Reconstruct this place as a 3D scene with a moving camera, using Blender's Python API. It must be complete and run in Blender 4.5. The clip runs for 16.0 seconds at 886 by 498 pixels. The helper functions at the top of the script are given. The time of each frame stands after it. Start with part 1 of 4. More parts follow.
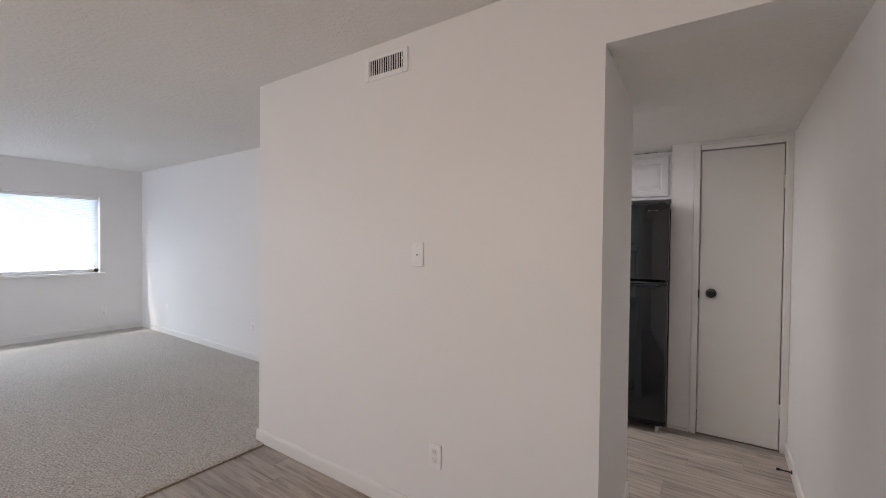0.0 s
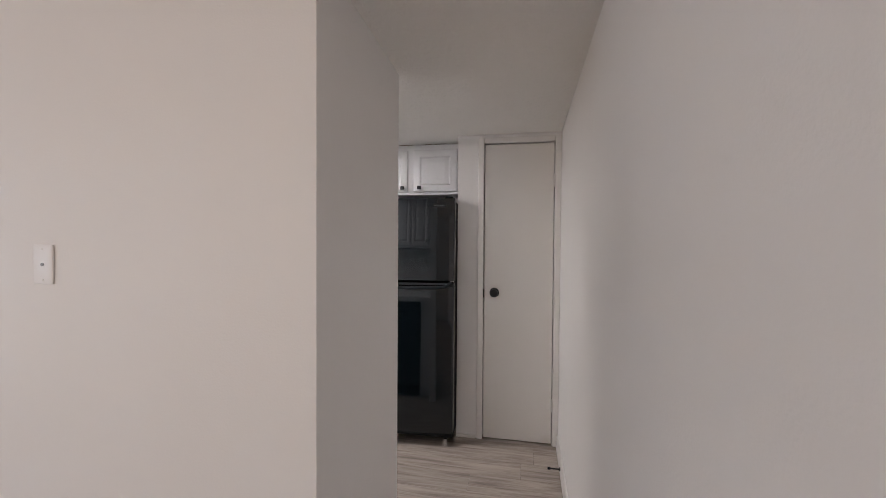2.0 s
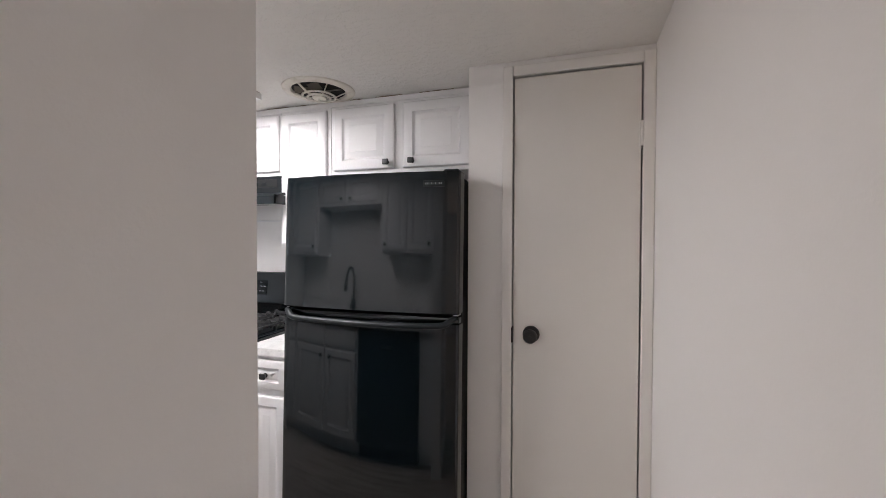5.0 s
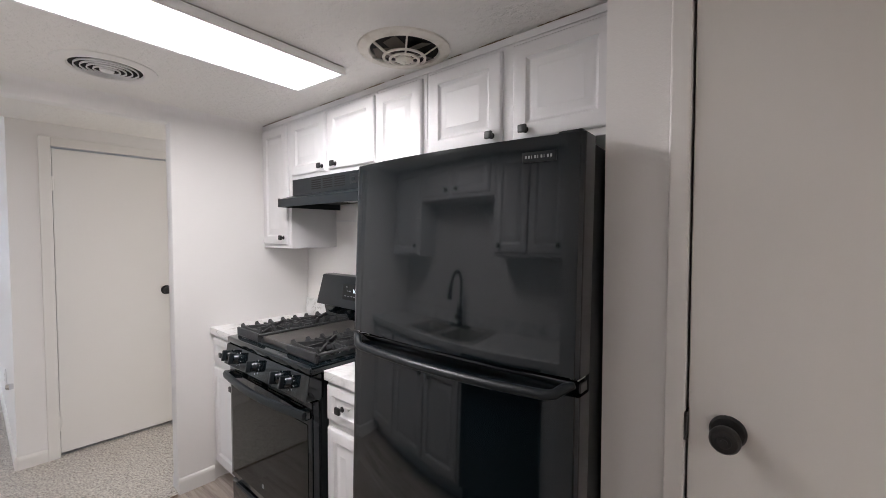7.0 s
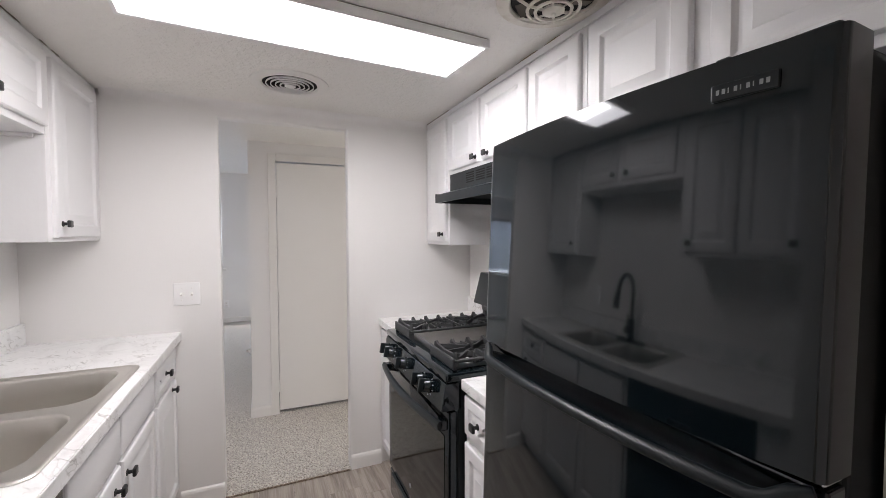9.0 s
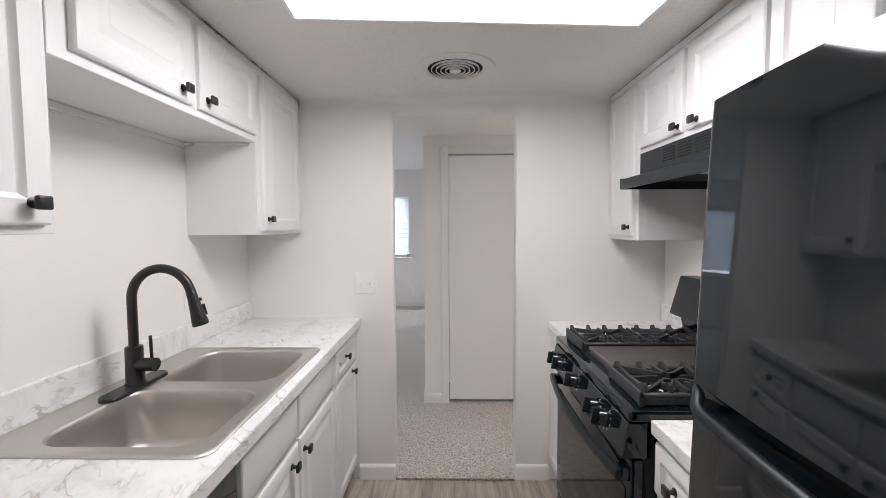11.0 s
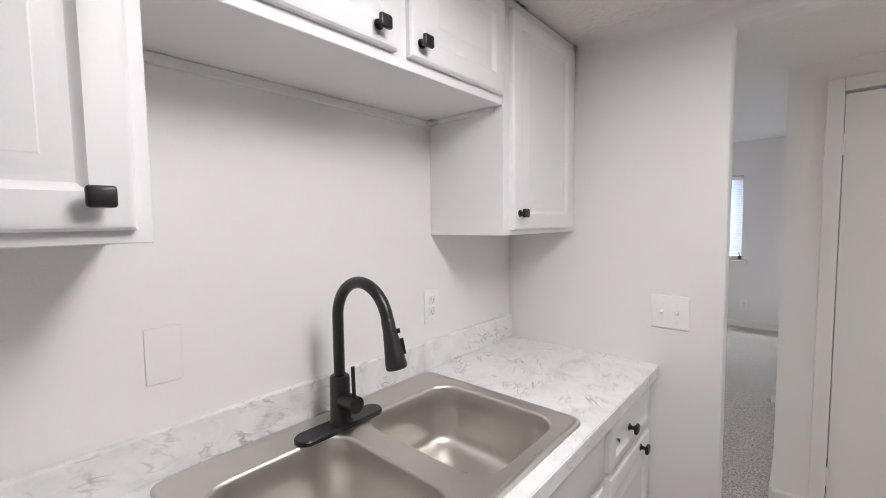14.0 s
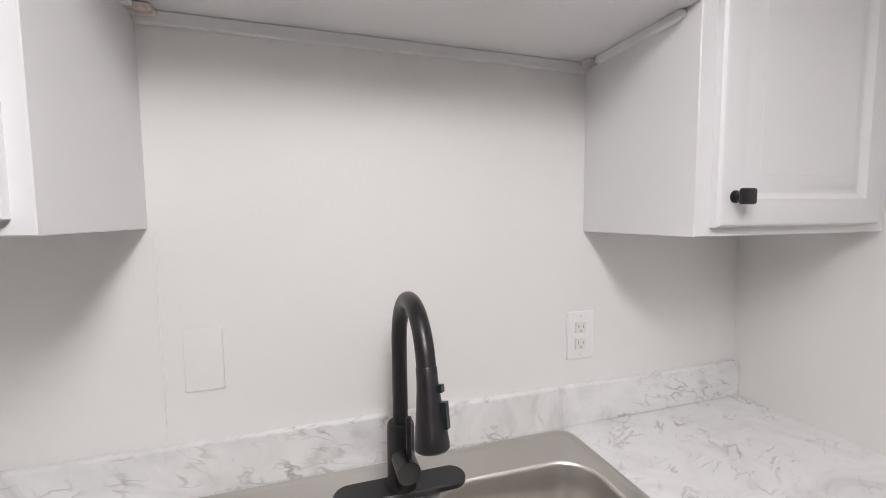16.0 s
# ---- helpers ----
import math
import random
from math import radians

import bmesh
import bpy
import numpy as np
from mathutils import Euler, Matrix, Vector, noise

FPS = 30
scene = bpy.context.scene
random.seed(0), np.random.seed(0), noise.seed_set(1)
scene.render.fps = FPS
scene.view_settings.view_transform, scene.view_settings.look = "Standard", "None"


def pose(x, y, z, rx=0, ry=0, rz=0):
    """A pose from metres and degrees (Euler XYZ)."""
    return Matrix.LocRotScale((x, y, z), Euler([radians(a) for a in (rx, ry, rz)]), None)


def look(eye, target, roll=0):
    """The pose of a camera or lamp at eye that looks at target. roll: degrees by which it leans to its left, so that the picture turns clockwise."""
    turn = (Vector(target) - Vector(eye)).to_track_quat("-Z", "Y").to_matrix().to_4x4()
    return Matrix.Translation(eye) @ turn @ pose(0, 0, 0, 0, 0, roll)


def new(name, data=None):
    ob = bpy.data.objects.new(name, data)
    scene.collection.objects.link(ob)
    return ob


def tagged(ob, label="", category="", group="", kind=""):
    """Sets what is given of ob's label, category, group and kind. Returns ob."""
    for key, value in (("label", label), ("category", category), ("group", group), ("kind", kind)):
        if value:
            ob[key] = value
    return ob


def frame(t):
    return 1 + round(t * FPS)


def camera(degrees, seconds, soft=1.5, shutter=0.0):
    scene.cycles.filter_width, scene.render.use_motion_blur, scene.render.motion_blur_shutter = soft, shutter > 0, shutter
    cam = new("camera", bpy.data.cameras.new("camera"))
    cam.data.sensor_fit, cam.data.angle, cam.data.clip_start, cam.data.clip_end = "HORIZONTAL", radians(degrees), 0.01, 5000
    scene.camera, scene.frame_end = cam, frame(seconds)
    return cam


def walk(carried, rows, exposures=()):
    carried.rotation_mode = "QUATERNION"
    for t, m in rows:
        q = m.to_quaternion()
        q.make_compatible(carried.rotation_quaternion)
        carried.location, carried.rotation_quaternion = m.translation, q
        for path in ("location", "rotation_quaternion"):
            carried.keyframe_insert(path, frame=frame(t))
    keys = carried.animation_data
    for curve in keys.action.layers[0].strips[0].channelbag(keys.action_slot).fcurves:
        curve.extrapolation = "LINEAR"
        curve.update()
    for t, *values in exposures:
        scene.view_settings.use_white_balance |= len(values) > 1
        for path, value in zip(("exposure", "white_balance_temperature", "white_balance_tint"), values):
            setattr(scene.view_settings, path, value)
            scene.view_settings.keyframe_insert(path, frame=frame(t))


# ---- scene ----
cam = camera(94.4, 16.0, 0.85)
PATH = [
    (0, (0.162, 0.171, 1.363), (-0.968, 1.821, 1.33), 0.6),
    (0.5, (0.223, 0.294, 1.363), (-0.683, 2.076, 1.335), 0.5),
    (1, (0.284, 0.44, 1.368), (-0.41, 2.316, 1.336), 0.2),
    (1.5, (0.297, 0.611, 1.378), (-0.22, 2.543, 1.333), 0.3),
    (2, (0.305, 0.818, 1.381), (-0.094, 2.777, 1.336), 0.4),
    (2.5, (0.302, 1.022, 1.392), (-0.031, 2.994, 1.341), 0.3),
    (3, (0.324, 1.241, 1.388), (0.004, 3.215, 1.338), 0.4),
    (5.5, (0.236, 2.176, 1.387), (-0.553, 4.014, 1.344), 0.2),
    (6, (0.231, 2.347, 1.418), (-0.766, 4.079, 1.343), -0.0),
    (6.5, (0.201, 2.476, 1.431), (-0.949, 4.11, 1.347), -0.1),
    (7, (0.191, 2.626, 1.429), (-1.115, 4.139, 1.357), -0.0),
    (7.5, (0.188, 2.771, 1.438), (-1.272, 4.136, 1.364), 0.0),
    (8, (0.159, 2.834, 1.416), (-1.44, 4.034, 1.35), -0.0),
    (8.5, (0.125, 2.872, 1.411), (-1.606, 3.87, 1.344), -0.1),
    (9, (0.091, 2.894, 1.409), (-1.742, 3.689, 1.337), -0.2),
    (9.5, (0.043, 2.918, 1.417), (-1.875, 3.48, 1.33), -0.7),
    (10, (-0.012, 2.93, 1.422), (-1.981, 3.271, 1.331), -0.7),
    (12.5, (-0.394, 3.055, 1.413), (-2.292, 2.442, 1.266), -0.5),
    (13, (-0.538, 2.995, 1.421), (-2.341, 2.141, 1.276), -0.8),
    (13.5, (-0.656, 2.912, 1.427), (-2.326, 1.821, 1.286), -0.8),
    (14, (-0.783, 2.859, 1.431), (-2.282, 1.542, 1.297), -0.8),
    (14.5, (-0.928, 2.826, 1.428), (-2.235, 1.317, 1.299), -0.7),
    (15, (-1.042, 2.782, 1.419), (-2.117, 1.101, 1.279), -0.7),
    (15.5, (-1.135, 2.739, 1.421), (-1.981, 0.933, 1.273), -0.6),
    (16, (-1.223, 2.712, 1.424), (-1.823, 0.811, 1.266), -0.5),
]
walk(cam, [(t, look(eye, target, roll)) for t, eye, target, roll in PATH], [(0, 0.57), (3, 0.82), (5, 0.88), (6, 0.79), (8, 0.68), (10, 0.54), (12.5, 0.45), (16, 0.40)])

# ---- world and lights ----
world = bpy.data.worlds.new("world")
scene.world = world
world.use_nodes = True
wn = world.node_tree
sky = wn.nodes.new("ShaderNodeTexSky")
sky.sky_type, sky.sun_disc = "NISHITA", False
sky.sun_elevation, sky.sun_rotation = radians(48), radians(200)
wn.nodes["Background"].inputs["Strength"].default_value = 0.1
wn.links.new(sky.outputs["Color"], wn.nodes["Background"].inputs["Color"])
sun = new("sun", bpy.data.lights.new("sun", "SUN"))
sun.data.energy, sun.data.angle, sun.data.color = 2.5, radians(0.6), (1.0, 0.95, 0.88)
sun.matrix_world = look((0, 0, 0), (0.5, 1.1, -1.35))
# daylight through the living-room window
daylight = new("window_daylight", bpy.data.lights.new("window_daylight", "AREA"))
daylight.data.shape, daylight.data.size, daylight.data.size_y = "RECTANGLE", 2.75, 1.15
daylight.data.energy, daylight.data.color = 60, (0.78, 0.86, 1.0)
daylight.matrix_world = look((-7.52, 0.94, 1.42), (0, 0.94, 1.3))
# Added fill lamp for the living room, set in a made-up opening.
living_fill = new("living_room_fill", bpy.data.lights.new("living_room_fill", "AREA"))
living_fill.data.shape, living_fill.data.size, living_fill.data.size_y = "RECTANGLE", 1.6, 1.9
living_fill.data.energy, living_fill.data.color = 30, (0.70, 0.81, 1.0)
living_fill.matrix_world = look((-6.3, -2.56, 1.05), (-6.0, 1.0, 1.05))
# Warm fill standing in for an unseen source; its opening behind is made up.
entry = new("entry_fill", bpy.data.lights.new("entry_fill", "AREA"))
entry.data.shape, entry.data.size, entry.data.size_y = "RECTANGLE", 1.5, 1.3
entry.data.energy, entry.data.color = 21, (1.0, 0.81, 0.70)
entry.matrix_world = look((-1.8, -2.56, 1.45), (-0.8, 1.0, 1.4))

# added fill lamp before the corridor's closed, unseen end wall
corridor_fill = new("corridor_fill_light", bpy.data.lights.new("corridor_fill_light", "AREA"))
corridor_fill.data.shape, corridor_fill.data.size, corridor_fill.data.size_y = "RECTANGLE", 0.75, 1.9
corridor_fill.data.energy, corridor_fill.data.color = 5, (1.0, 0.97, 0.93)
corridor_fill.matrix_world = look((-2.87, 4.97, 1.05), (-2.87, 3.0, 1.05))

# the kitchen's ceiling fixture throws most of its light downwards
fixture = new("fixture_light", bpy.data.lights.new("fixture_light", "AREA"))
fixture.data.shape, fixture.data.size, fixture.data.size_y = "RECTANGLE", 0.26, 0.70
fixture.data.energy, fixture.data.color = 8.5, (1.0, 0.96, 0.965)
fixture.matrix_world = pose(-1.315, 3.02, 2.064, 0, 0, 4)


# ---- materials ----
class Nodes:
    def __init__(self, name, colour, rough=0.5, metal=0.0):
        self.m = bpy.data.materials.new(name)
        self.m.use_nodes = True
        self.t = self.m.node_tree
        self.p = self.t.nodes["Principled BSDF"]
        self.p.inputs["Base Color"].default_value = (*colour, 1)
        self.p.inputs["Roughness"].default_value = rough
        self.p.inputs["Metallic"].default_value = metal
        self.where = self.t.nodes.new("ShaderNodeNewGeometry").outputs["Position"]

    def put(self, kind, **values):
        n = self.t.nodes.new(kind)
        for k, v in values.items():
            n.inputs[k.replace("_", " ")].default_value = v
        return n

    def link(self, a, b):
        self.t.links.new(a, b)

    def noise(self, scale, detail=4.0, rough=0.55, stretch=None, warp=0.0):
        n = self.put("ShaderNodeTexNoise", Scale=scale, Detail=detail, Roughness=rough, Distortion=warp)
        if stretch:
            k = self.put("ShaderNodeVectorMath", )
            k.operation = "MULTIPLY"
            k.inputs[1].default_value = stretch
            self.link(self.where, k.inputs[0])
            self.link(k.outputs[0], n.inputs["Vector"])
        else:
            self.link(self.where, n.inputs["Vector"])
        return n.outputs["Fac"]

    def ramp(self, fac, stops):
        r = self.t.nodes.new("ShaderNodeValToRGB")
        e = r.color_ramp.elements
        while len(e) < len(stops):
            e.new(0.5)
        for el, (at, c) in zip(e, stops):
            el.position = at
            el.color = (*c, 1) if len(c) == 3 else c
        self.link(fac, r.inputs["Fac"])
        return r.outputs["Color"]

    def mix(self, fac, a, b, how="MIX"):
        x = self.t.nodes.new("ShaderNodeMix")
        x.data_type, x.blend_type = "RGBA", how
        for v, sock in ((fac, x.inputs[0]), (a, x.inputs[6]), (b, x.inputs[7])):
            if isinstance(v, bpy.types.NodeSocket):
                self.link(v, sock)
            else:
                sock.default_value = v if isinstance(v, float) else (*v, 1)
        return x.outputs[2]

    def colour(self, sock):
        self.link(sock, self.p.inputs["Base Color"])
        return self

    def roughness(self, fac, lo, hi):
        r = self.put("ShaderNodeMapRange", To_Min=lo, To_Max=hi)
        self.link(fac, r.inputs["Value"])
        self.link(r.outputs["Result"], self.p.inputs["Roughness"])
        return self

    def bump(self, fac, strength, distance):
        b = self.put("ShaderNodeBump", Strength=strength, Distance=distance)
        self.link(fac, b.inputs["Height"])
        old = self.p.inputs["Normal"].links
        if old:
            self.link(old[0].from_socket, b.inputs["Normal"])
        self.link(b.outputs["Normal"], self.p.inputs["Normal"])
        return self


def painted(name, a, b, rough, grain, depth, blotch=1.3):
    n = Nodes(name, a, rough)
    n.colour(n.mix(n.noise(blotch, 3.0), a, b))
    n.roughness(n.noise(6.0), rough - 0.06, rough + 0.08)
    n.bump(n.noise(grain, 5.0), 0.35, depth)
    n.bump(n.noise(2.2, 2.0), 0.25, 0.006)
    return n.m


WALL = painted("wall_paint", (0.86, 0.845, 0.83), (0.835, 0.815, 0.80), 0.50, 170.0, 0.0012)
TRIM = painted("trim_paint", (0.83, 0.81, 0.785), (0.79, 0.77, 0.74), 0.36, 60.0, 0.0006)
DOORP = painted("door_paint", (0.77, 0.745, 0.71), (0.74, 0.715, 0.68), 0.42, 80.0, 0.0006)
CAB = painted("cabinet_paint", (0.82, 0.815, 0.82), (0.79, 0.78, 0.785), 0.42, 45.0, 0.0008)
PLATE = Nodes("white_plastic", (0.875, 0.865, 0.86), 0.3).m
SLOT = Nodes("outlet_slot", (0.46, 0.43, 0.40), 0.6).m

n = Nodes("ceiling_texture", (0.8, 0.78, 0.74), 0.8)
n.colour(n.mix(n.noise(1.6, 4.0), (0.87, 0.85, 0.82), (0.83, 0.805, 0.77)))
n.bump(n.ramp(n.noise(38.0, 5.0), [(0.45, (0, 0, 0)), (0.62, (1, 1, 1))]), 0.35, 0.006)
n.bump(n.noise(160.0, 3.0), 0.4, 0.002)
CEIL = n.m

n = Nodes("carpet_pile", (0.44, 0.40, 0.35), 0.95)
fleck = n.noise(95.0, 4.0, 0.74)
yarn = n.ramp(fleck, [(0.34, (0.15, 0.13, 0.11)), (0.46, (0.50, 0.455, 0.40)), (0.62, (0.80, 0.75, 0.685))])
tuft = n.ramp(n.noise(26.0, 3.0, 0.6), [(0.38, (0.78, 0.78, 0.78)), (0.6, (1, 1, 1))])
n.colour(n.mix(n.noise(2.0, 3.0), n.mix(1.0, yarn, tuft, "MULTIPLY"), yarn))
n.bump(n.noise(24.0, 3.0), 0.6, 0.02)
n.bump(n.noise(70.0, 4.0), 1.0, 0.016)
n.p.inputs["Sheen Weight"].default_value = 0.25
CARPET = n.m

n = Nodes("vinyl_plank", (0.4, 0.34, 0.3), 0.38)
rnd = n.t.nodes.new("ShaderNodeObjectInfo").outputs["Random"]
shift = n.t.nodes.new("ShaderNodeCombineXYZ")
mul = n.put("ShaderNodeMath")
mul.operation = "MULTIPLY"
mul.inputs[1].default_value = 37.0
n.link(rnd, mul.inputs[0])
n.link(mul.outputs[0], shift.inputs["Y"])
n.link(mul.outputs[0], shift.inputs["X"])
add = n.put("ShaderNodeVectorMath")
n.link(n.where, add.inputs[0])
n.link(shift.outputs[0], add.inputs[1])
n.where = add.outputs[0]
grain = n.noise(1.0, 7.0, 0.62, (2.2, 30.0, 1.0), 0.6)
fine = n.noise(1.0, 4.0, 0.6, (6.0, 170.0, 1.0))
base = n.ramp(grain, [(0.31, (0.12, 0.09, 0.072)), (0.43, (0.31, 0.255, 0.215)), (0.55, (0.48, 0.42, 0.37)), (0.72, (0.61, 0.555, 0.50))])
tone = n.ramp(rnd, [(0.0, (0.72, 0.71, 0.70)), (0.5, (0.92, 0.91, 0.90)), (1.0, (1.0, 1.0, 1.0))])
n.colour(n.mix(0.3, n.mix(1.0, base, tone, "MULTIPLY"), n.ramp(fine, [(0.3, (0.30, 0.25, 0.21)), (0.7, (0.62, 0.56, 0.51))])))
n.roughness(fine, 0.3, 0.5)
n.bump(fine, 0.2, 0.0008)
PLANK = n.m

n = Nodes("marble_laminate", (0.82, 0.81, 0.8), 0.28)
place = n.where
cloud = n.noise(6.0, 6.0, 0.62, None, 1.4)


def vein(scale, warp, thin, angle, patch, strength):
    """Thin wandering lines that run along an angle and fade in and out."""
    turn = n.put("ShaderNodeVectorRotate")
    turn.rotation_type = "EULER_XYZ"
    turn.inputs["Rotation"].default_value = Vector(angle).rotation_difference(Vector((1, 0, 0))).to_euler()
    n.link(place, turn.inputs["Vector"])
    n.where = turn.outputs[0]
    f = n.noise(scale, 2.5, 0.5, (0.10, 1.0, 1.0), warp)
    n.where = place
    line = n.ramp(f, [(0.5 - thin, (0, 0, 0)), (0.5, (1, 1, 1)), (0.5 + thin, (0, 0, 0))])
    return n.mix(1.0, line, n.ramp(n.noise(patch, 3.0), [(0.5, (0, 0, 0)), (0.68, (strength, strength, strength))]), "MULTIPLY")


v1 = vein(24.0, 0.1, 0.035, (1.0, 0.8, 0.4), 8.0, 0.85)
v2 = vein(36.0, 0.1, 0.04, (1.0, 0.35, 0.35), 11.0, 0.75)
stone = n.ramp(cloud, [(0.30, (0.66, 0.65, 0.645)), (0.44, (0.775, 0.77, 0.765)), (0.58, (0.84, 0.835, 0.83))])
n.colour(n.mix(v2, n.mix(v1, stone, (0.33, 0.31, 0.295)), (0.42, 0.40, 0.38)))
MARBLE = n.m

n = Nodes("brushed_steel", (0.61, 0.585, 0.55), 0.3, 1.0)
n.roughness(n.noise(1.0, 5.0, 0.7, (8.0, 500.0, 60.0)), 0.32, 0.48)
n.bump(n.noise(1.0, 4.0, 0.6, (10.0, 700.0, 90.0)), 0.12, 0.0006)
n.p.inputs["Anisotropic"].default_value = 0.5
STEEL = n.m

n = Nodes("gloss_black_enamel", (0.004, 0.0075, 0.010), 0.05)
n.roughness(n.noise(3.0), 0.035, 0.07)
n.bump(n.noise(5.0, 2.0), 0.03, 0.003)
n.p.inputs["IOR"].default_value = 1.57
n.p.inputs["Specular Tint"].default_value = (0.96, 0.97, 1.0, 1)
BLACK = n.m
n = Nodes("satin_black", (0.011, 0.0145, 0.017), 0.35)
n.roughness(n.noise(40.0), 0.28, 0.42)
n.p.inputs["IOR"].default_value = 1.36
SATIN = n.m
n = Nodes("pebbled_black", (0.006, 0.0075, 0.009), 0.5)
n.p.inputs["IOR"].default_value = 1.28
n.bump(n.noise(420.0, 2.0), 0.3, 0.001)
PEBBLE = n.m
n = Nodes("matte_black_metal", (0.013, 0.013, 0.014), 0.36)
n.roughness(n.noise(30.0), 0.30, 0.42)
MATTE = n.m
n = Nodes("cast_iron", (0.032, 0.033, 0.035), 0.5)
n.bump(n.noise(300.0, 3.0), 0.4, 0.0012)
IRON = n.m
n = Nodes("griddle_metal", (0.055, 0.05, 0.047), 0.4)
n.roughness(n.noise(9.0, 4.0), 0.3, 0.48)
n.bump(n.noise(260.0, 3.0), 0.25, 0.0008)
GRIDDLE = n.m
n = Nodes("black_glass", (0.004, 0.006, 0.007), 0.06)
n.p.inputs["IOR"].default_value = 1.36
GLASSB = n.m
CHROME = Nodes("chrome", (0.75, 0.75, 0.76), 0.12, 1.0).m
# Vent backings and slots use this black for the shade inside them.
DARK = Nodes("near_black", (0.008, 0.007, 0.006), 0.9).m
n = Nodes("aged_white_metal", (0.74, 0.69, 0.60), 0.45)
n.colour(n.mix(n.ramp(n.noise(14.0, 5.0), [(0.5, (0, 0, 0)), (0.75, (0.7, 0.7, 0.7))]), (0.76, 0.72, 0.65), (0.45, 0.37, 0.27)))
AGED = n.m
DULL = Nodes("dull_brown_metal", (0.13, 0.11, 0.09), 0.7).m
PRINT = Nodes("white_print", (0.62, 0.63, 0.64), 0.45).m
LABEL = Nodes("grey_print", (0.30, 0.31, 0.32), 0.4).m
n = Nodes("lamp_diffuser", (0.9, 0.9, 0.9), 0.5)
n.p.inputs["Emission Color"].default_value = (1.0, 0.965, 1.0, 1)
n.p.inputs["Emission Strength"].default_value = 6.5
LAMP = n.m
n = Nodes("clock_digits", (0.1, 0.1, 0.1), 0.4)
n.p.inputs["Emission Color"].default_value = (0.75, 0.9, 1.0, 1)
n.p.inputs["Emission Strength"].default_value = 1.6
DIGIT = n.m
n = Nodes("blind_vinyl", (0.88, 0.89, 0.9), 0.45)
n.p.inputs["Transmission Weight"].default_value = 0.0
tr = n.put("ShaderNodeBsdfTranslucent", Color=(0.6, 0.63, 0.67, 1))
ms = n.put("ShaderNodeMixShader", Fac=0.55)
n.link(n.p.outputs[0], ms.inputs[1])
n.link(tr.outputs[0], ms.inputs[2])
n.link(ms.outputs[0], n.t.nodes["Material Output"].inputs["Surface"])
BLIND = n.m
n = Nodes("window_glass", (1, 1, 1), 0.02)
n.p.inputs["Transmission Weight"].default_value = 1.0
n.p.inputs["IOR"].default_value = 1.45
GLASS = n.m


CAULK = Nodes("stained_caulk", (0.20, 0.15, 0.10), 0.8).m


# ---- mesh helpers ----
def box(bm, a, b, bevel=0.0, seg=1):
    lo = [min(p, q) for p, q in zip(a, b)]
    hi = [max(p, q) for p, q in zip(a, b)]
    r = bmesh.ops.create_cube(bm, size=1.0, matrix=Matrix.LocRotScale([(p + q) / 2 for p, q in zip(lo, hi)], None, [q - p for p, q in zip(lo, hi)]))
    if bevel:
        edges = list({e for v in r["verts"] for e in v.link_edges})
        bmesh.ops.bevel(bm, geom=edges, offset=bevel, segments=seg, profile=0.5, affect="EDGES")
    return bm


def cube(a, b, bevel=0.0, seg=1):
    return box(bmesh.new(), a, b, bevel, seg)


def rod(bm, p, q, r, seg=16, r2=None):
    p, q = Vector(p), Vector(q)
    d = q - p
    m = Matrix.Translation((p + q) / 2) @ d.to_track_quat("Z", "Y").to_matrix().to_4x4()
    bmesh.ops.create_cone(bm, cap_ends=True, segments=seg, radius1=r, radius2=r if r2 is None else r2, depth=d.length, matrix=m)
    return bm


def lathe(bm, profile, seg=32, m=None):
    """Turns (radius, height) pairs round z."""
    m = m or Matrix()
    rings = []
    for r, z in profile:
        rings.append([bm.verts.new(m @ Vector((r * math.cos(2 * math.pi * i / seg), r * math.sin(2 * math.pi * i / seg), z))) for i in range(seg)])
    for a, b in zip(rings, rings[1:]):
        for i in range(seg):
            j = (i + 1) % seg
            bm.faces.new((a[i], a[j], b[j], b[i]))
    for ring, flip in ((rings[0], True), (rings[-1], False)):
        bm.faces.new(ring[::-1] if flip else ring)
    return bm


def tube(bm, path, radii, seg=14, flat=1.0):
    """A round bar along a path; radii is one number or one for each point."""
    path = [Vector(p) for p in path]
    radii = radii if isinstance(radii, (list, tuple)) else [radii] * len(path)
    rings, side = [], None
    for i, (p, r) in enumerate(zip(path, radii)):
        t = (path[min(i + 1, len(path) - 1)] - path[max(i - 1, 0)]).normalized()
        if side is None:
            side = t.orthogonal().normalized()
        side = (side - t * side.dot(t)).normalized()
        up = t.cross(side)
        rings.append([bm.verts.new(p + r * (math.cos(2 * math.pi * k / seg) * side + flat * math.sin(2 * math.pi * k / seg) * up)) for k in range(seg)])
    for a, b in zip(rings, rings[1:]):
        for k in range(seg):
            j = (k + 1) % seg
            bm.faces.new((a[k], a[j], b[j], b[k]))
    bm.faces.new(rings[0][::-1])
    bm.faces.new(rings[-1])
    return bm


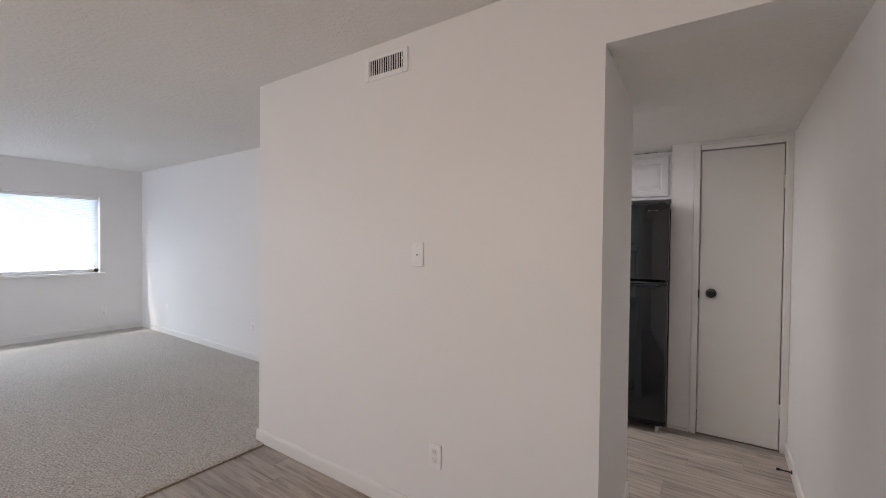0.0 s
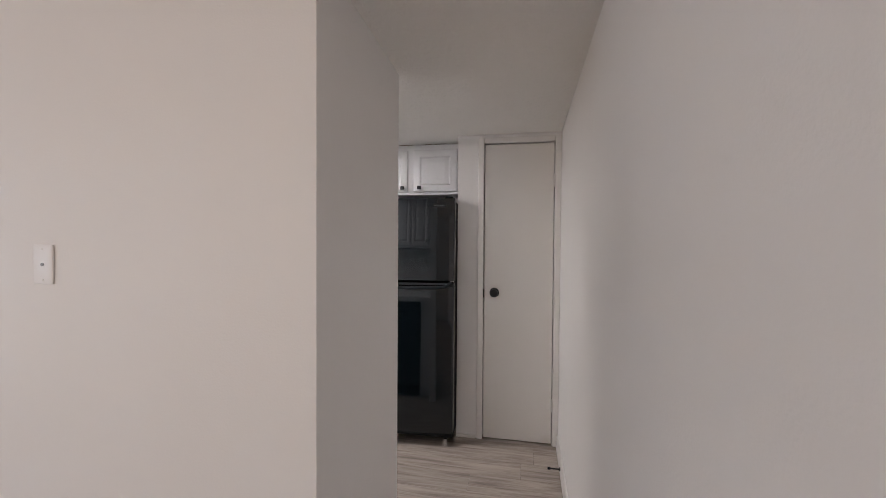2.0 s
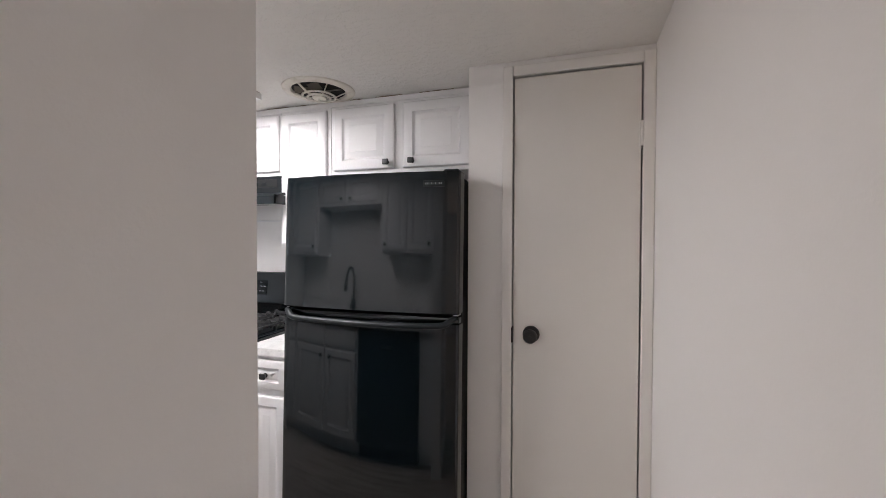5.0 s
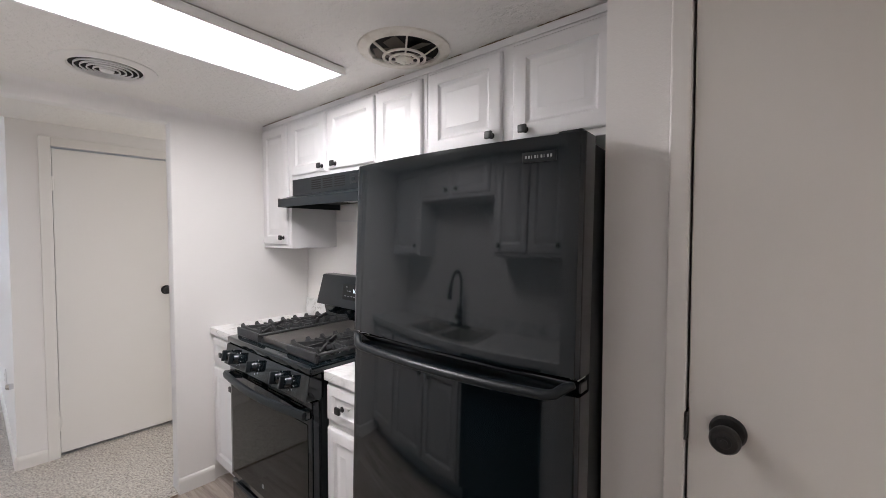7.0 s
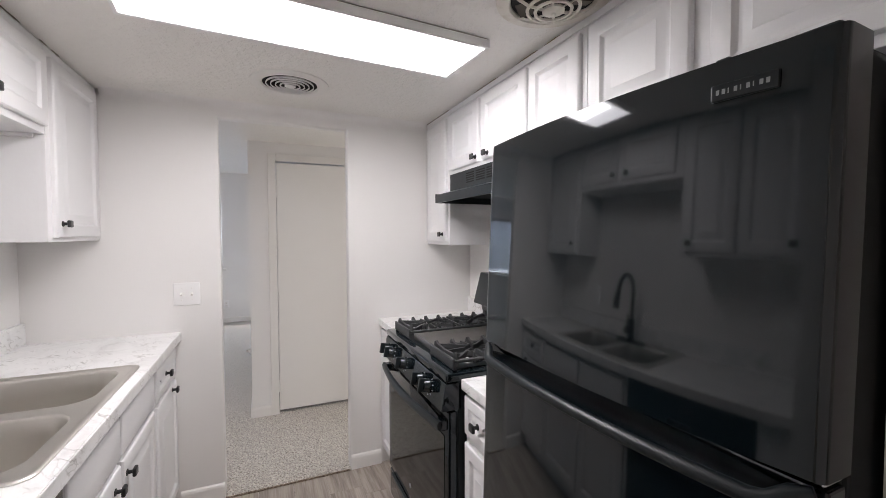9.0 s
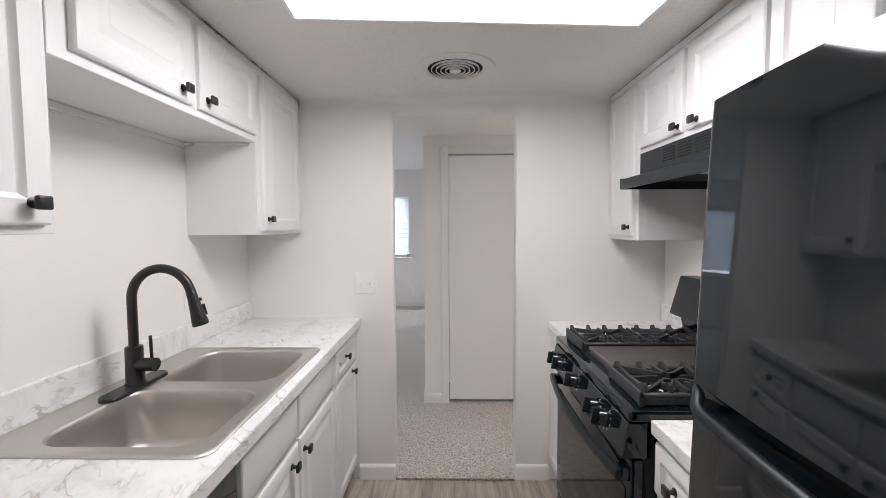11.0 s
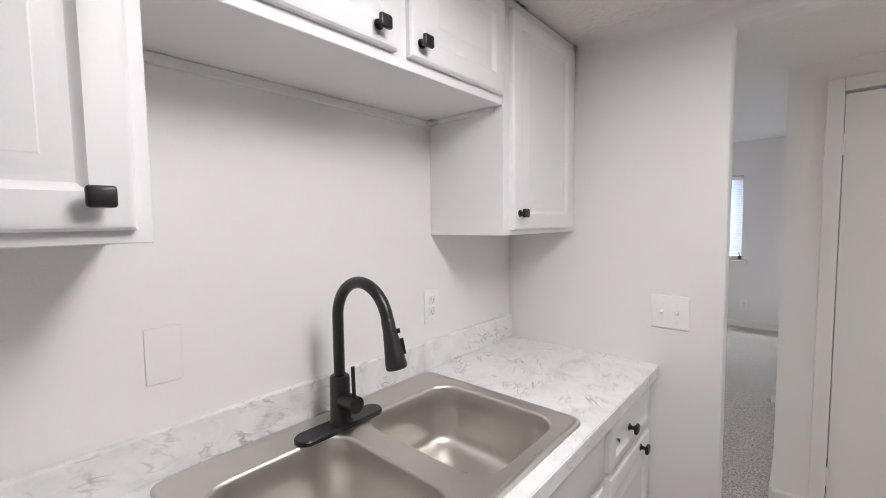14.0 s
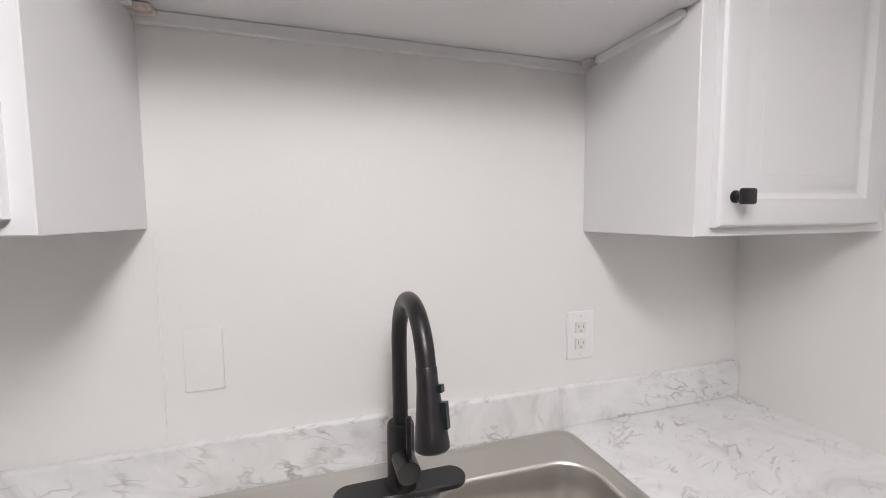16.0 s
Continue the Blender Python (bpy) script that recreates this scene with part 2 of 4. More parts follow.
def prism(bm, outline, axis, lo, hi, bevel=0.0):
    """A flat outline pushed along x, y or z. The outline's pairs are the other two axes in order."""
    def at(u, v, w):
        return {"x": (w, u, v), "y": (u, w, v), "z": (u, v, w)}[axis]
    a = [bm.verts.new(at(u, v, lo)) for u, v in outline]
    b = [bm.verts.new(at(u, v, hi)) for u, v in outline]
    faces = [bm.faces.new(a), bm.faces.new(b[::-1])]
    for i in range(len(a)):
        j = (i + 1) % len(a)
        faces.append(bm.faces.new((a[j], a[i], b[i], b[j])))
    bmesh.ops.recalc_face_normals(bm, faces=faces)
    if bevel:
        bmesh.ops.bevel(bm, geom=list({e for f in faces for e in f.edges}), offset=bevel, segments=2, profile=0.5, affect="EDGES")
    return bm


def rounded(x0, y0, x1, y1, r, seg=5):
    pts = []
    for cx, cy, a in ((x1 - r, y1 - r, 0), (x0 + r, y1 - r, 90), (x0 + r, y0 + r, 180), (x1 - r, y0 + r, 270)):
        for i in range(seg + 1):
            t = radians(a + 90 * i / seg)
            pts.append((cx + r * math.cos(t), cy + r * math.sin(t)))
    return pts


def mesh_of(bm, name, material, smooth=None):
    bmesh.ops.recalc_face_normals(bm, faces=bm.faces)
    me = bpy.data.meshes.new(name)
    bm.to_mesh(me)
    bm.free()
    me.materials.append(material)
    if smooth:
        me.polygons.foreach_set("use_smooth", [True] * len(me.polygons))
        me.set_sharp_from_angle(angle=radians(smooth))
    return me


def part(name, bm, material, parent, label="", smooth=None):
    ob = new(name, mesh_of(bm, name, material, smooth))
    ob.parent = parent
    if label:
        ob["label"] = label
    return ob


def setting(name, bm, material, label, category, smooth=None):
    return tagged(new(name, mesh_of(bm, name, material, smooth)), label, category, "", "structure")


def thing(name, m, label, category, group="", kind=""):
    ob = new(name)
    ob.empty_display_size = 0.1
    ob.matrix_world = m
    return tagged(ob, label, category, group, kind)


def solid(name, bm, material, label, category, group="", smooth=None, m=None):
    ob = tagged(new(name, mesh_of(bm, name, material, smooth)), label, category, group)
    if m:
        ob.matrix_world = m
    return ob


def writing(text, size, material, parent, m, name="lettering", depth=0.0006):
    """Flat raised letters in the built-in font, made into a mesh, on the local xz plane facing -y."""
    cu = bpy.data.curves.new(name, "FONT")
    cu.body, cu.size, cu.extrude, cu.align_x, cu.align_y = text, size, depth, "CENTER", "CENTER"
    tmp = bpy.data.objects.new(name, cu)
    me = bpy.data.meshes.new_from_object(tmp)
    bpy.data.objects.remove(tmp)
    me.materials.clear()
    me.materials.append(material)
    ob = new(name, me)
    ob.parent = parent
    ob.matrix_local = m
    return ob


# ---- plan ----
XR, XD, XO = 0.525, -2.35, -2.43       # hall's side wall, kitchen's doorway wall and its outer face
YV, YS, YP, YB = 1.76, 1.875, 3.645, 4.15   # vent wall, sink wall, pantry wall, range wall
XN, XP, XJ, YJ = -0.326, -0.210, -0.25, 2.55      # the partition runs slightly askew
ZK, ZL = 2.10, 2.395                   # kitchen and living-room ceilings
XW, YN, XC, YC = -7.30, -2.5, -3.33, 2.785   # window wall, wall behind, closet wall and its corner
DW0, DW1, DWZ = 2.678, 3.345, 2.022     # doorway

# ---- setting ----
T = 0.12
setting("wall_vent", cube((XO, YV, 0), (XN, YS, ZL)), WALL, "off-white painted wall with a supply vent", "wall")
setting("wall_partition_end", prism(bmesh.new(), [(XN, YV), (XP, YV), (XJ, YJ), (XN, YJ)], "z", -0.01, ZL), WALL, "short off-white partition closing the counter's end", "wall")
setting("wall_header", cube((XP, YV, ZK), (XR, YS, ZL)), WALL, "off-white header above the hall opening", "wall")
setting("wall_hall_side", cube((XR, YN, 0), (XR + T, YP + 1.0, ZL)), WALL, "long plain off-white hall wall", "wall")
bm = prism(bmesh.new(), [(-0.167, 0), (0.013, 0), (0.013, 2.04), (0.487, 2.04), (0.487, 0), (XR, 0), (XR, ZK), (-0.167, ZK)], "y", YP, YP + 0.10)
setting("wall_pantry", bm, WALL, "off-white wall round the narrow pantry door", "wall")
setting("wall_alcove", cube((-0.167, YP + 0.10, 0), (-0.087, YB, ZK)), WALL, "off-white side wall of the refrigerator alcove", "wall")
setting("wall_range", cube((XO, YB, 0), (XR, YB + T, ZK)), WALL, "off-white wall behind the range and refrigerator", "wall")
bm = prism(bmesh.new(), [(YS - 0.02, -0.02), (DW0, -0.02), (DW0, DWZ), (DW1, DWZ), (DW1, -0.02), (YB + 0.02, -0.02), (YB + 0.02, ZL + 0.02), (YS - 0.02, ZL + 0.02)], "x", XO, XD, 0.007)
setting("wall_doorway", bm, WALL, "off-white kitchen wall with an open cased-free doorway", "wall", 40)
# the plaster runs round into the kitchen ceiling above the doorway
arc = [(XD + 0.045 - 0.045 * math.cos(radians(15 * i)), ZK - 0.045 + 0.045 * math.sin(radians(15 * i))) for i in range(7)]
bm = bmesh.new()
ends = [[bm.verts.new((x, y, z)) for x, z in arc + [(XD - 0.004, ZK + 0.004)]] for y in (2.19, 3.835)]
for i in range(8):
    bm.faces.new((ends[0][i], ends[0][(i + 1) % 8], ends[1][(i + 1) % 8], ends[1][i]))
bm.faces.new(ends[0])
bm.faces.new(ends[1][::-1])
setting("trim_cove", bm, WALL, "rounded plaster cove between wall and ceiling", "cove", 40)
# living room and corridor
WY0, WY1, WZ0, WZ1 = -0.40, 2.27, 0.875, 1.965
bm = bmesh.new()
box(bm, (XW - 0.16, YN, 0), (XW, WY0, ZL))
box(bm, (XW - 0.16, WY1, 0), (XW, YC + 0.1, ZL))
box(bm, (XW - 0.16, WY0, 0), (XW, WY1, WZ0))
box(bm, (XW - 0.16, WY0, WZ1), (XW, WY1, ZL))
setting("wall_window", bm, WALL, "living-room wall with a blinded window", "wall")
setting("wall_living", cube((XW, YC, 0), (XC, YC + 0.1, ZL)), WALL, "off-white living-room wall with two outlets", "wall")
CD0, CD1, CDZ = 2.980, 3.618, 1.968
bm = bmesh.new()
box(bm, (XC - 0.1, YC + 0.1, 0), (XC, CD0 - 0.01, ZL))
box(bm, (XC - 0.1, CD1 + 0.01, 0), (XC, 5.0, ZL))
box(bm, (XC - 0.1, CD0 - 0.01, CDZ + 0.01), (XC, CD1 + 0.01, ZL))
setting("wall_closet", bm, WALL, "off-white corridor wall round a flush closet door", "wall")
setting("wall_corridor_end", cube((XC - 0.1, 5.0, 0), (XO, 5.1, ZL)), WALL, "plain off-white end wall of the corridor", "wall")
setting("wall_corridor_side", cube((XO, YB + T, 0), (XD, 5.0, ZL)), WALL, "plain off-white side wall of the corridor", "wall")
# Unseen wall; its two openings are added to hold the fill lamps.
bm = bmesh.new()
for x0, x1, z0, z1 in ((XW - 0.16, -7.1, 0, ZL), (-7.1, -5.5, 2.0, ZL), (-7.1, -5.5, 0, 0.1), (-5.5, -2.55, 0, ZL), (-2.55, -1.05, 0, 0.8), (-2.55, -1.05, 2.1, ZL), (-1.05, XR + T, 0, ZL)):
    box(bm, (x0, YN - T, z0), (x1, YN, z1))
setting("wall_behind", bm, WALL, "unseen off-white wall closing the room, with two openings for fill lamps", "wall")
setting("wall_closet_back", cube((XC - 0.8, YC + 0.1, 0), (XC - 0.7, 5.0, ZL)), WALL, "plain wall inside the closet", "wall")
setting("wall_pantry_back", cube((-0.087, YP + 0.6, 0), (XR, YP + 0.7, ZK)), WALL, "plain wall inside the pantry", "wall")
setting("ceiling_living", cube((XW - 0.16, YN - T, ZL), (XR + T, YV, ZL + 0.1)), CEIL, "textured off-white ceiling", "ceiling")
setting("ceiling_living_far", cube((XW - 0.16, YV, ZL), (XO, YC, ZL + 0.1)), CEIL, "textured off-white ceiling", "ceiling")
setting("ceiling_kitchen", cube((XD, YS, ZK), (XR, YB, ZK + 0.1)), CEIL, "lowered, lightly textured off-white kitchen ceiling", "ceiling")
setting("ceiling_corridor", cube((XC, YC - 0.04, 2.115), (XO, 5.0, ZL + 0.1)), CEIL, "lowered soffit above the corridor", "ceiling")
setting("floor", cube((XD, YN - T, -0.12), (XR + T, YB + T, -0.004)), DARK, "floor slab under the planks", "floor")
setting("floor_living", cube((XW - 0.16, YN - T, -0.12), (XD, 5.1, -0.004)), DARK, "floor slab under the carpet", "floor")

# carpet with an uneven pile and a soft cut edge
def carpet(name, x0, x1, y0, y1, step):
    bm = bmesh.new()
    nx, ny = max(2, round((x1 - x0) / step)), max(2, round((y1 - y0) / step))
    grid = []
    for i in range(nx + 1):
        row = []
        for j in range(ny + 1):
            x, y = x0 + (x1 - x0) * i / nx, y0 + (y1 - y0) * j / ny
            edge = min(1.0, (x1 - x) / 0.02)
            z = -0.003 + 0.012 * edge ** 0.5 + 0.0035 * noise.noise((x * 60, y * 60, 0)) * edge + 0.003 * noise.noise((x * 5, y * 5, 3))
            if i == nx:
                x += 0.006 * noise.noise((y * 40, 0, 7))
            row.append(bm.verts.new((x, y, z)))
        grid.append(row)
    for i in range(nx):
        for j in range(ny):
            bm.faces.new((grid[i][j], grid[i + 1][j], grid[i + 1][j + 1], grid[i][j + 1]))
    return setting(name, bm, CARPET, "speckled beige cut-pile carpet", "carpet", 80)

carpet("carpet", XW, XD + 0.012, YN, YC, 0.028)
carpet("carpet_corridor", XC - 0.1, XD + 0.012, YC, 5.0, 0.02)

n = Nodes("jute_edge", (0.30, 0.23, 0.16), 0.95)
n.bump(n.noise(260.0, 3.0), 1.0, 0.004)
n.colour(n.ramp(n.noise(90.0, 3.0), [(0.35, (0.16, 0.115, 0.08)), (0.65, (0.42, 0.34, 0.26))]))
for y0, y1 in ((YN, YV - 0.014), (DW0, DW1)):
    pts, rad, y = [], [], y0
    while y < y1:
        pts.append((XD + 0.012 + 0.003 * noise.noise((y * 30, 1, 0)), y, 0.004 + 0.0015 * noise.noise((y * 45, 2, 0))))
        rad.append(0.0055 + 0.0018 * noise.noise((y * 70, 3, 0)))
        y += 0.012
    setting("carpet_edge", tube(bmesh.new(), pts, rad, 8), n.m, "frayed brown cut edge of the carpet", "carpet edge", 60)

def skirting(name, a, b, n, h=0.085, t=0.013):
    """A baseboard from a to b on the wall whose face looks along n."""
    a, b, n = Vector(a), Vector(b), Vector(n)
    d = (b - a)
    bm = bmesh.new()
    prof = [(0, 0), (t, 0), (t, h * 0.8), (t * 0.75, h * 0.93), (t * 0.3, h), (0, h)]
    rows = [[bm.verts.new((p + n * u).to_3d() + Vector((0, 0, v))) for u, v in prof] for p in (a, b)]
    for i in range(len(prof)):
        j = (i + 1) % len(prof)
        bm.faces.new((rows[0][i], rows[0][j], rows[1][j], rows[1][i]))
    bm.faces.new(rows[0])
    bm.faces.new(rows[1][::-1])
    return setting(name, bm, TRIM, "white painted baseboard", "baseboard")

skirting("baseboard", (XO, YV), (XP, YV), (0, -1))
skirting("baseboard", (XO, YV - 0.013), (XO, DW0), (-1, 0))
skirting("baseboard", (XP, YV), (XJ, YJ), (0.9987, 0.0506))
skirting("baseboard", (XR, YN), (XR, YP - 0.02), (-1, 0))
skirting("baseboard", (XW, YN), (XW, YC), (1, 0))
skirting("baseboard", (XW, YC), (XC, YC), (0, -1))
skirting("baseboard", (XC, YC), (XC, CD0 - 0.06), (1, 0))
skirting("baseboard", (XC, CD1 + 0.06), (XC, 5.0), (1, 0))
skirting("baseboard", (XD, 2.475), (XD, DW0 - 0.002), (1, 0))
skirting("baseboard", (XD, DW1 + 0.002), (XD, 3.53), (1, 0))
skirting("baseboard", (XO, DW1), (XO, YB), (-1, 0))
skirting("baseboard", (-0.167, YP), (-0.03, YP), (0, -1), 0.02)

def casing(name, axis, at, out, u0, u1, top, w, t=0.016):
    """Three flat boards with eased edges round an opening in the plane axis = at."""
    root = tagged(new(name), "white painted door casing", "casing", "", "structure")
    for a, b, c, d in ((u0 - w, u0, 0, top + w), (u1, u1 + w, 0, top + w), (u0, u1, top, top + w)):
        if axis == "y":
            bm = cube((a, at, c), (b, at + out * t, d), 0.004, 2)
        else:
            bm = cube((at, a, c), (at + out * t, b, d), 0.004, 2)
        part("board", bm, TRIM, root)
    return root

casing("trim_pantry", "y", YP, -1, 0.016, 0.484, 2.037, 0.041)
casing("trim_closet", "x", XC, 1, CD0 - 0.004, CD1 + 0.004, CDZ + 0.006, 0.058)

def knob_round(parent, p, n):
    """A round door knob with its rose, sticking out along n."""
    q = Vector(n).to_track_quat("Z", "Y").to_matrix().to_4x4()
    m = Matrix.Translation(p) @ q
    knob = part("knob", lathe(bmesh.new(), [(0.010, 0), (0.010, 0.026), (0.016, 0.031), (0.025, 0.037), (0.0275, 0.046), (0.0265, 0.054), (0.022, 0.060), (0.013, 0.0615), (0.012, 0.0605), (0.006, 0.0605), (0.006, 0.063)], 32, m), MATTE, parent, "round black door knob", 40)
    part("rose", lathe(bmesh.new(), [(0.033, 0), (0.033, 0.004), (0.029, 0.009), (0.012, 0.010)], 32, m), MATTE, knob, "", 40)
    return knob

door = thing("door_1", pose(0, 0, 0), "closed narrow off-white flush pantry door", "door", "", "structure")
part("leaf", cube((0.0205, YP - 0.004, 0.012), (0.4795, YP + 0.031, 2.031), 0.002), DOORP, door)
knob_round(door, (0.092, YP - 0.004, 1.022), (0, -1, 0))
for z in (0.23, 1.735):
    bm = rod(bmesh.new(), (0.4815, YP - 0.010, z), (0.4815, YP - 0.010, z + 0.09), 0.006, 10)
    box(bm, (0.47, YP - 0.0065, z), (0.4835, YP - 0.004, z + 0.09))
    part("hinge", bm, TRIM, door, "painted-over hinge")
part("latch", cube((0.0150, YP - 0.019, 0.985), (0.0202, YP + 0.02, 1.045)), MATTE, door)
door = thing("door_2", pose(0, 0, 0), "closed flush off-white closet door on carpet", "door", "", "structure")
part("leaf", cube((XC - 0.034, CD0, 0.034), (XC + 0.002, CD1, CDZ - 0.005), 0.002), TRIM, door)
knob_round(door, (XC + 0.002, CD1 - 0.045, 1.02), (1, 0, 0))
for z in (0.18, 1.70):
    bm = rod(bmesh.new(), (XC + 0.008, CD0 - 0.001, z), (XC + 0.008, CD0 - 0.001, z + 0.09), 0.006, 10)
    part("hinge", bm, TRIM, door, "painted-over hinge")

# window with its frame, sill and blind
win = thing("window_1", pose(0, 0, 0), "living-room window behind white horizontal blinds", "window", "", "structure")
fr = bmesh.new()
for a, b in (((WY0, WZ0), (WY0 + 0.05, WZ1)), ((WY1 - 0.05, WZ0), (WY1, WZ1)), ((WY0, WZ0), (WY1, WZ0 + 0.05)), ((WY0, WZ1 - 0.05), (WY1, WZ1)), ((0.92, WZ0), (0.98, WZ1))):
    box(fr, (XW - 0.13, a[0], a[1]), (XW - 0.09, b[0], b[1]))
part("window_frame", fr, TRIM, win)
for a, b in ((WY0 + 0.05, 0.92), (0.98, WY1 - 0.05)):
    pane = part("pane", cube((XW - 0.112, a, WZ0 + 0.05), (XW - 0.108, b, WZ1 - 0.05)), GLASS, win)
    pane.visible_shadow = False
part("window_sill", cube((XW - 0.09, WY0 - 0.05, WZ0 - 0.035), (XW + 0.04, WY1 + 0.05, WZ0), 0.006, 2), TRIM, win)
blind = thing("window_blind", pose(XW - 0.045, (WY0 + WY1) / 2, WZ0), "lowered white horizontal mini blind over the window", "blind")
half = (WY1 - WY0) / 2 - 0.012
part("headrail", cube((-0.02, -half, WZ1 - WZ0 - 0.045), (0.02, half, WZ1 - WZ0 - 0.005), 0.004), TRIM, blind)
part("bottom_rail", cube((-0.012, -half, 0.075), (0.012, half, 0.09), 0.003), TRIM, blind)
slat = None
count = 42
for i in range(count):
    z = 0.105 + i * (WZ1 - WZ0 - 0.16) / (count - 1)
    if slat is None:
        bm = bmesh.new()
        pts = [(-0.0065, 0.0112), (-0.0022, 0.0065), (0.0012, 0.0), (0.0038, -0.0065), (0.0050, -0.0118)]
        loop = pts + [(u - 0.0008, v - 0.0003) for u, v in reversed(pts)]
        prism(bm, loop, "y", -half, half)
        slat = mesh_of(bm, "slat", BLIND)
    ob = new("slat", slat)
    ob.parent = blind
    ob.location.z = z
for y in (-half * 0.7, 0, half * 0.7):
    part("cord", rod(bmesh.new(), (0.0, y, 0.08), (0.0, y, WZ1 - WZ0 - 0.03), 0.0012, 6), TRIM, blind)

# ---- kitchen cabinets ----
def pull(parent, x, y, z, out):
    """A square black knob on a stem, out along y."""
    bm = bmesh.new()
    lathe(bm, [(0.011, 0), (0.011, 0.002), (0.0065, 0.004), (0.0055, 0.014), (0.008, 0.018)], 14, Matrix.Translation((x, y, z)) @ pose(0, 0, 0, -90 * out))
    knob = bmesh.new()
    box(knob, (x - 0.0155, y + out * 0.017, z - 0.0135), (x + 0.0155, y + out * 0.028, z + 0.0135), 0.0042, 3)
    ob = part("handle", knob, MATTE, parent, "square black knob", 40)
    part("stem", bm, MATTE, ob, "", 40)
    return ob


def panel_door(parent, x0, x1, z0, z1, y, out, knob=None, name="door", raised=True):
    """A painted door with an eased outer edge, a routed groove and a raised middle; its back lies on y."""
    bm = bmesh.new()
    w = min(0.055, (x1 - x0) * 0.24, (z1 - z0) * 0.3)
    steps = [(0.0, 0.0), (0.0, 0.012), (0.004, 0.0165), (0.009, 0.0185), (w - 0.006, 0.0185), (w, 0.0115), (w + 0.005, 0.009), (w + 0.011, 0.009), (w + 0.015, 0.0105), (w + 0.034, 0.0165), (w + 0.037, 0.018)]
    if not raised:
        steps = [(0.0, 0.0), (0.0, 0.012), (0.003, 0.0155), (0.010, 0.0185)]
    rings = []
    for inset, lift in steps:
        yy = y + out * lift
        rings.append([bm.verts.new(v) for v in ((x0 + inset, yy, z0 + inset), (x1 - inset, yy, z0 + inset), (x1 - inset, yy, z1 - inset), (x0 + inset, yy, z1 - inset))])
    for a, b in zip(rings, rings[1:]):
        for i in range(4):
            j = (i + 1) % 4
            bm.faces.new((a[i], a[j], b[j], b[i]))
    bm.faces.new(rings[0][::-1])
    bm.faces.new(rings[-1])
    ob = part(name, bm, CAB, parent, "", 25)
    if knob:
        pull(ob, knob[0], y + out * 0.0185, knob[1], out)
    return ob


def cabinet(name, x0, x1, z0, z1, y_back, y_face, out, label, doors, group, toe=0.0):
    """A cabinet against a wall; doors are (kind, x0, x1, z0, z1, knob)."""
    root = thing(name, pose((x0 + x1) / 2, y_back, z0), label, "cabinet", group)
    ox, oy, oz = (x0 + x1) / 2, y_back, z0
    bm = bmesh.new()
    box(bm, (x0 + 0.0015 - ox, 0, toe), (x1 - 0.0015 - ox, y_face - oy, z1 - oz), 0.0015)
    if toe:
        box(bm, (x0 + 0.0015 - ox, 0, 0), (x1 - 0.0015 - ox, y_face - oy - out * 0.07, toe))
    part("body", bm, CAB, root)
    for kind, a, b, c, d, k in doors:
        panel_door(root, a - ox, b - ox, c - oz, d - oz, y_face - oy, out, k and (k[0] - ox, k[1] - oz), kind, kind == "door" or kind == "drawer_front")
    return root


UF, UFR = 2.176, 3.848        # faces of the wall cabinets over the sink and over the range
W = "white wall cabinets"
BOTL, BOTM = 1.385, 1.772
cabinet("wall_cabinet", XD, -1.838, BOTL, ZK - 0.004, YS, UF, 1, "white wall cabinet with one raised-panel door beside the doorway wall", [("door", -2.30, -1.873, BOTL + 0.016, 2.06, (-1.905, BOTL + 0.068))], W)
cabinet("wall_cabinet", -1.838, -0.95, BOTM, ZK - 0.004, YS, UF, 1, "short white wall cabinet with two doors above the sink", [("door", -1.828, -1.444, BOTM + 0.026, 2.06, (-1.475, BOTM + 0.061)), ("door", -1.406, -1.0, BOTM + 0.026, 2.06, (-1.350, BOTM + 0.061))], W)
cabinet("wall_cabinet", -0.95, XN, BOTL + 0.022, ZK - 0.004, YS, UF, 1, "white wall cabinet with raised-panel doors by the partition", [("door", -0.928, -0.65, BOTL + 0.04, 2.06, (-0.887, BOTL + 0.082)), ("door", -0.635, -0.36, BOTL + 0.04, 2.06, (-0.40, BOTL + 0.088))], W)
BR = 1.347
cabinet("wall_cabinet", XD, -2.01, BR, ZK - 0.004, YB, UFR, -1, "white wall cabinet with one door beside the range hood", [("door", -2.325, -2.04, BR + 0.02, 2.055, (-2.075, BR + 0.062))], W)
cabinet("wall_cabinet", -2.01, -1.254, 1.735, ZK - 0.004, YB, UFR, -1, "short white wall cabinet with two doors above the hood", [("door", -1.985, -1.653, 1.757, 2.055, (-1.672, 1.781)), ("door", -1.624, -1.263, 1.757, 2.055, (-1.555, 1.78))], W)
cabinet("wall_cabinet", -1.254, -0.945, BR, ZK - 0.004, YB, UFR, -1, "narrow white wall cabinet beside the refrigerator", [("door", -1.245, -0.967, BR + 0.02, 2.055, None)], W)
cabinet("wall_cabinet", -0.945, -0.167, 1.72, ZK - 0.004, YB, UFR, -1, "short white wall cabinet with two doors above the refrigerator", [("door", -0.924, -0.588, 1.742, 2.056, (-0.623, 1.771)), ("door", -0.541, -0.205, 1.742, 2.056, (-0.491, 1.771))], W)
# thin scribe strip along the ceiling above the refrigerator
setting("trim_cabinet", cube((-2.34, UFR - 0.006, ZK - 0.03), (-0.167, UFR - 0.001, ZK - 0.006)), CAB, "white scribe strip above the cabinets", "trim")
setting("trim_cabinet", cube((-1.84, YS + 0.001, BOTM - 0.022), (-0.95, YS + 0.014, BOTM - 0.001), 0.001), CAB, "white ledger strip under the cabinet", "trim")

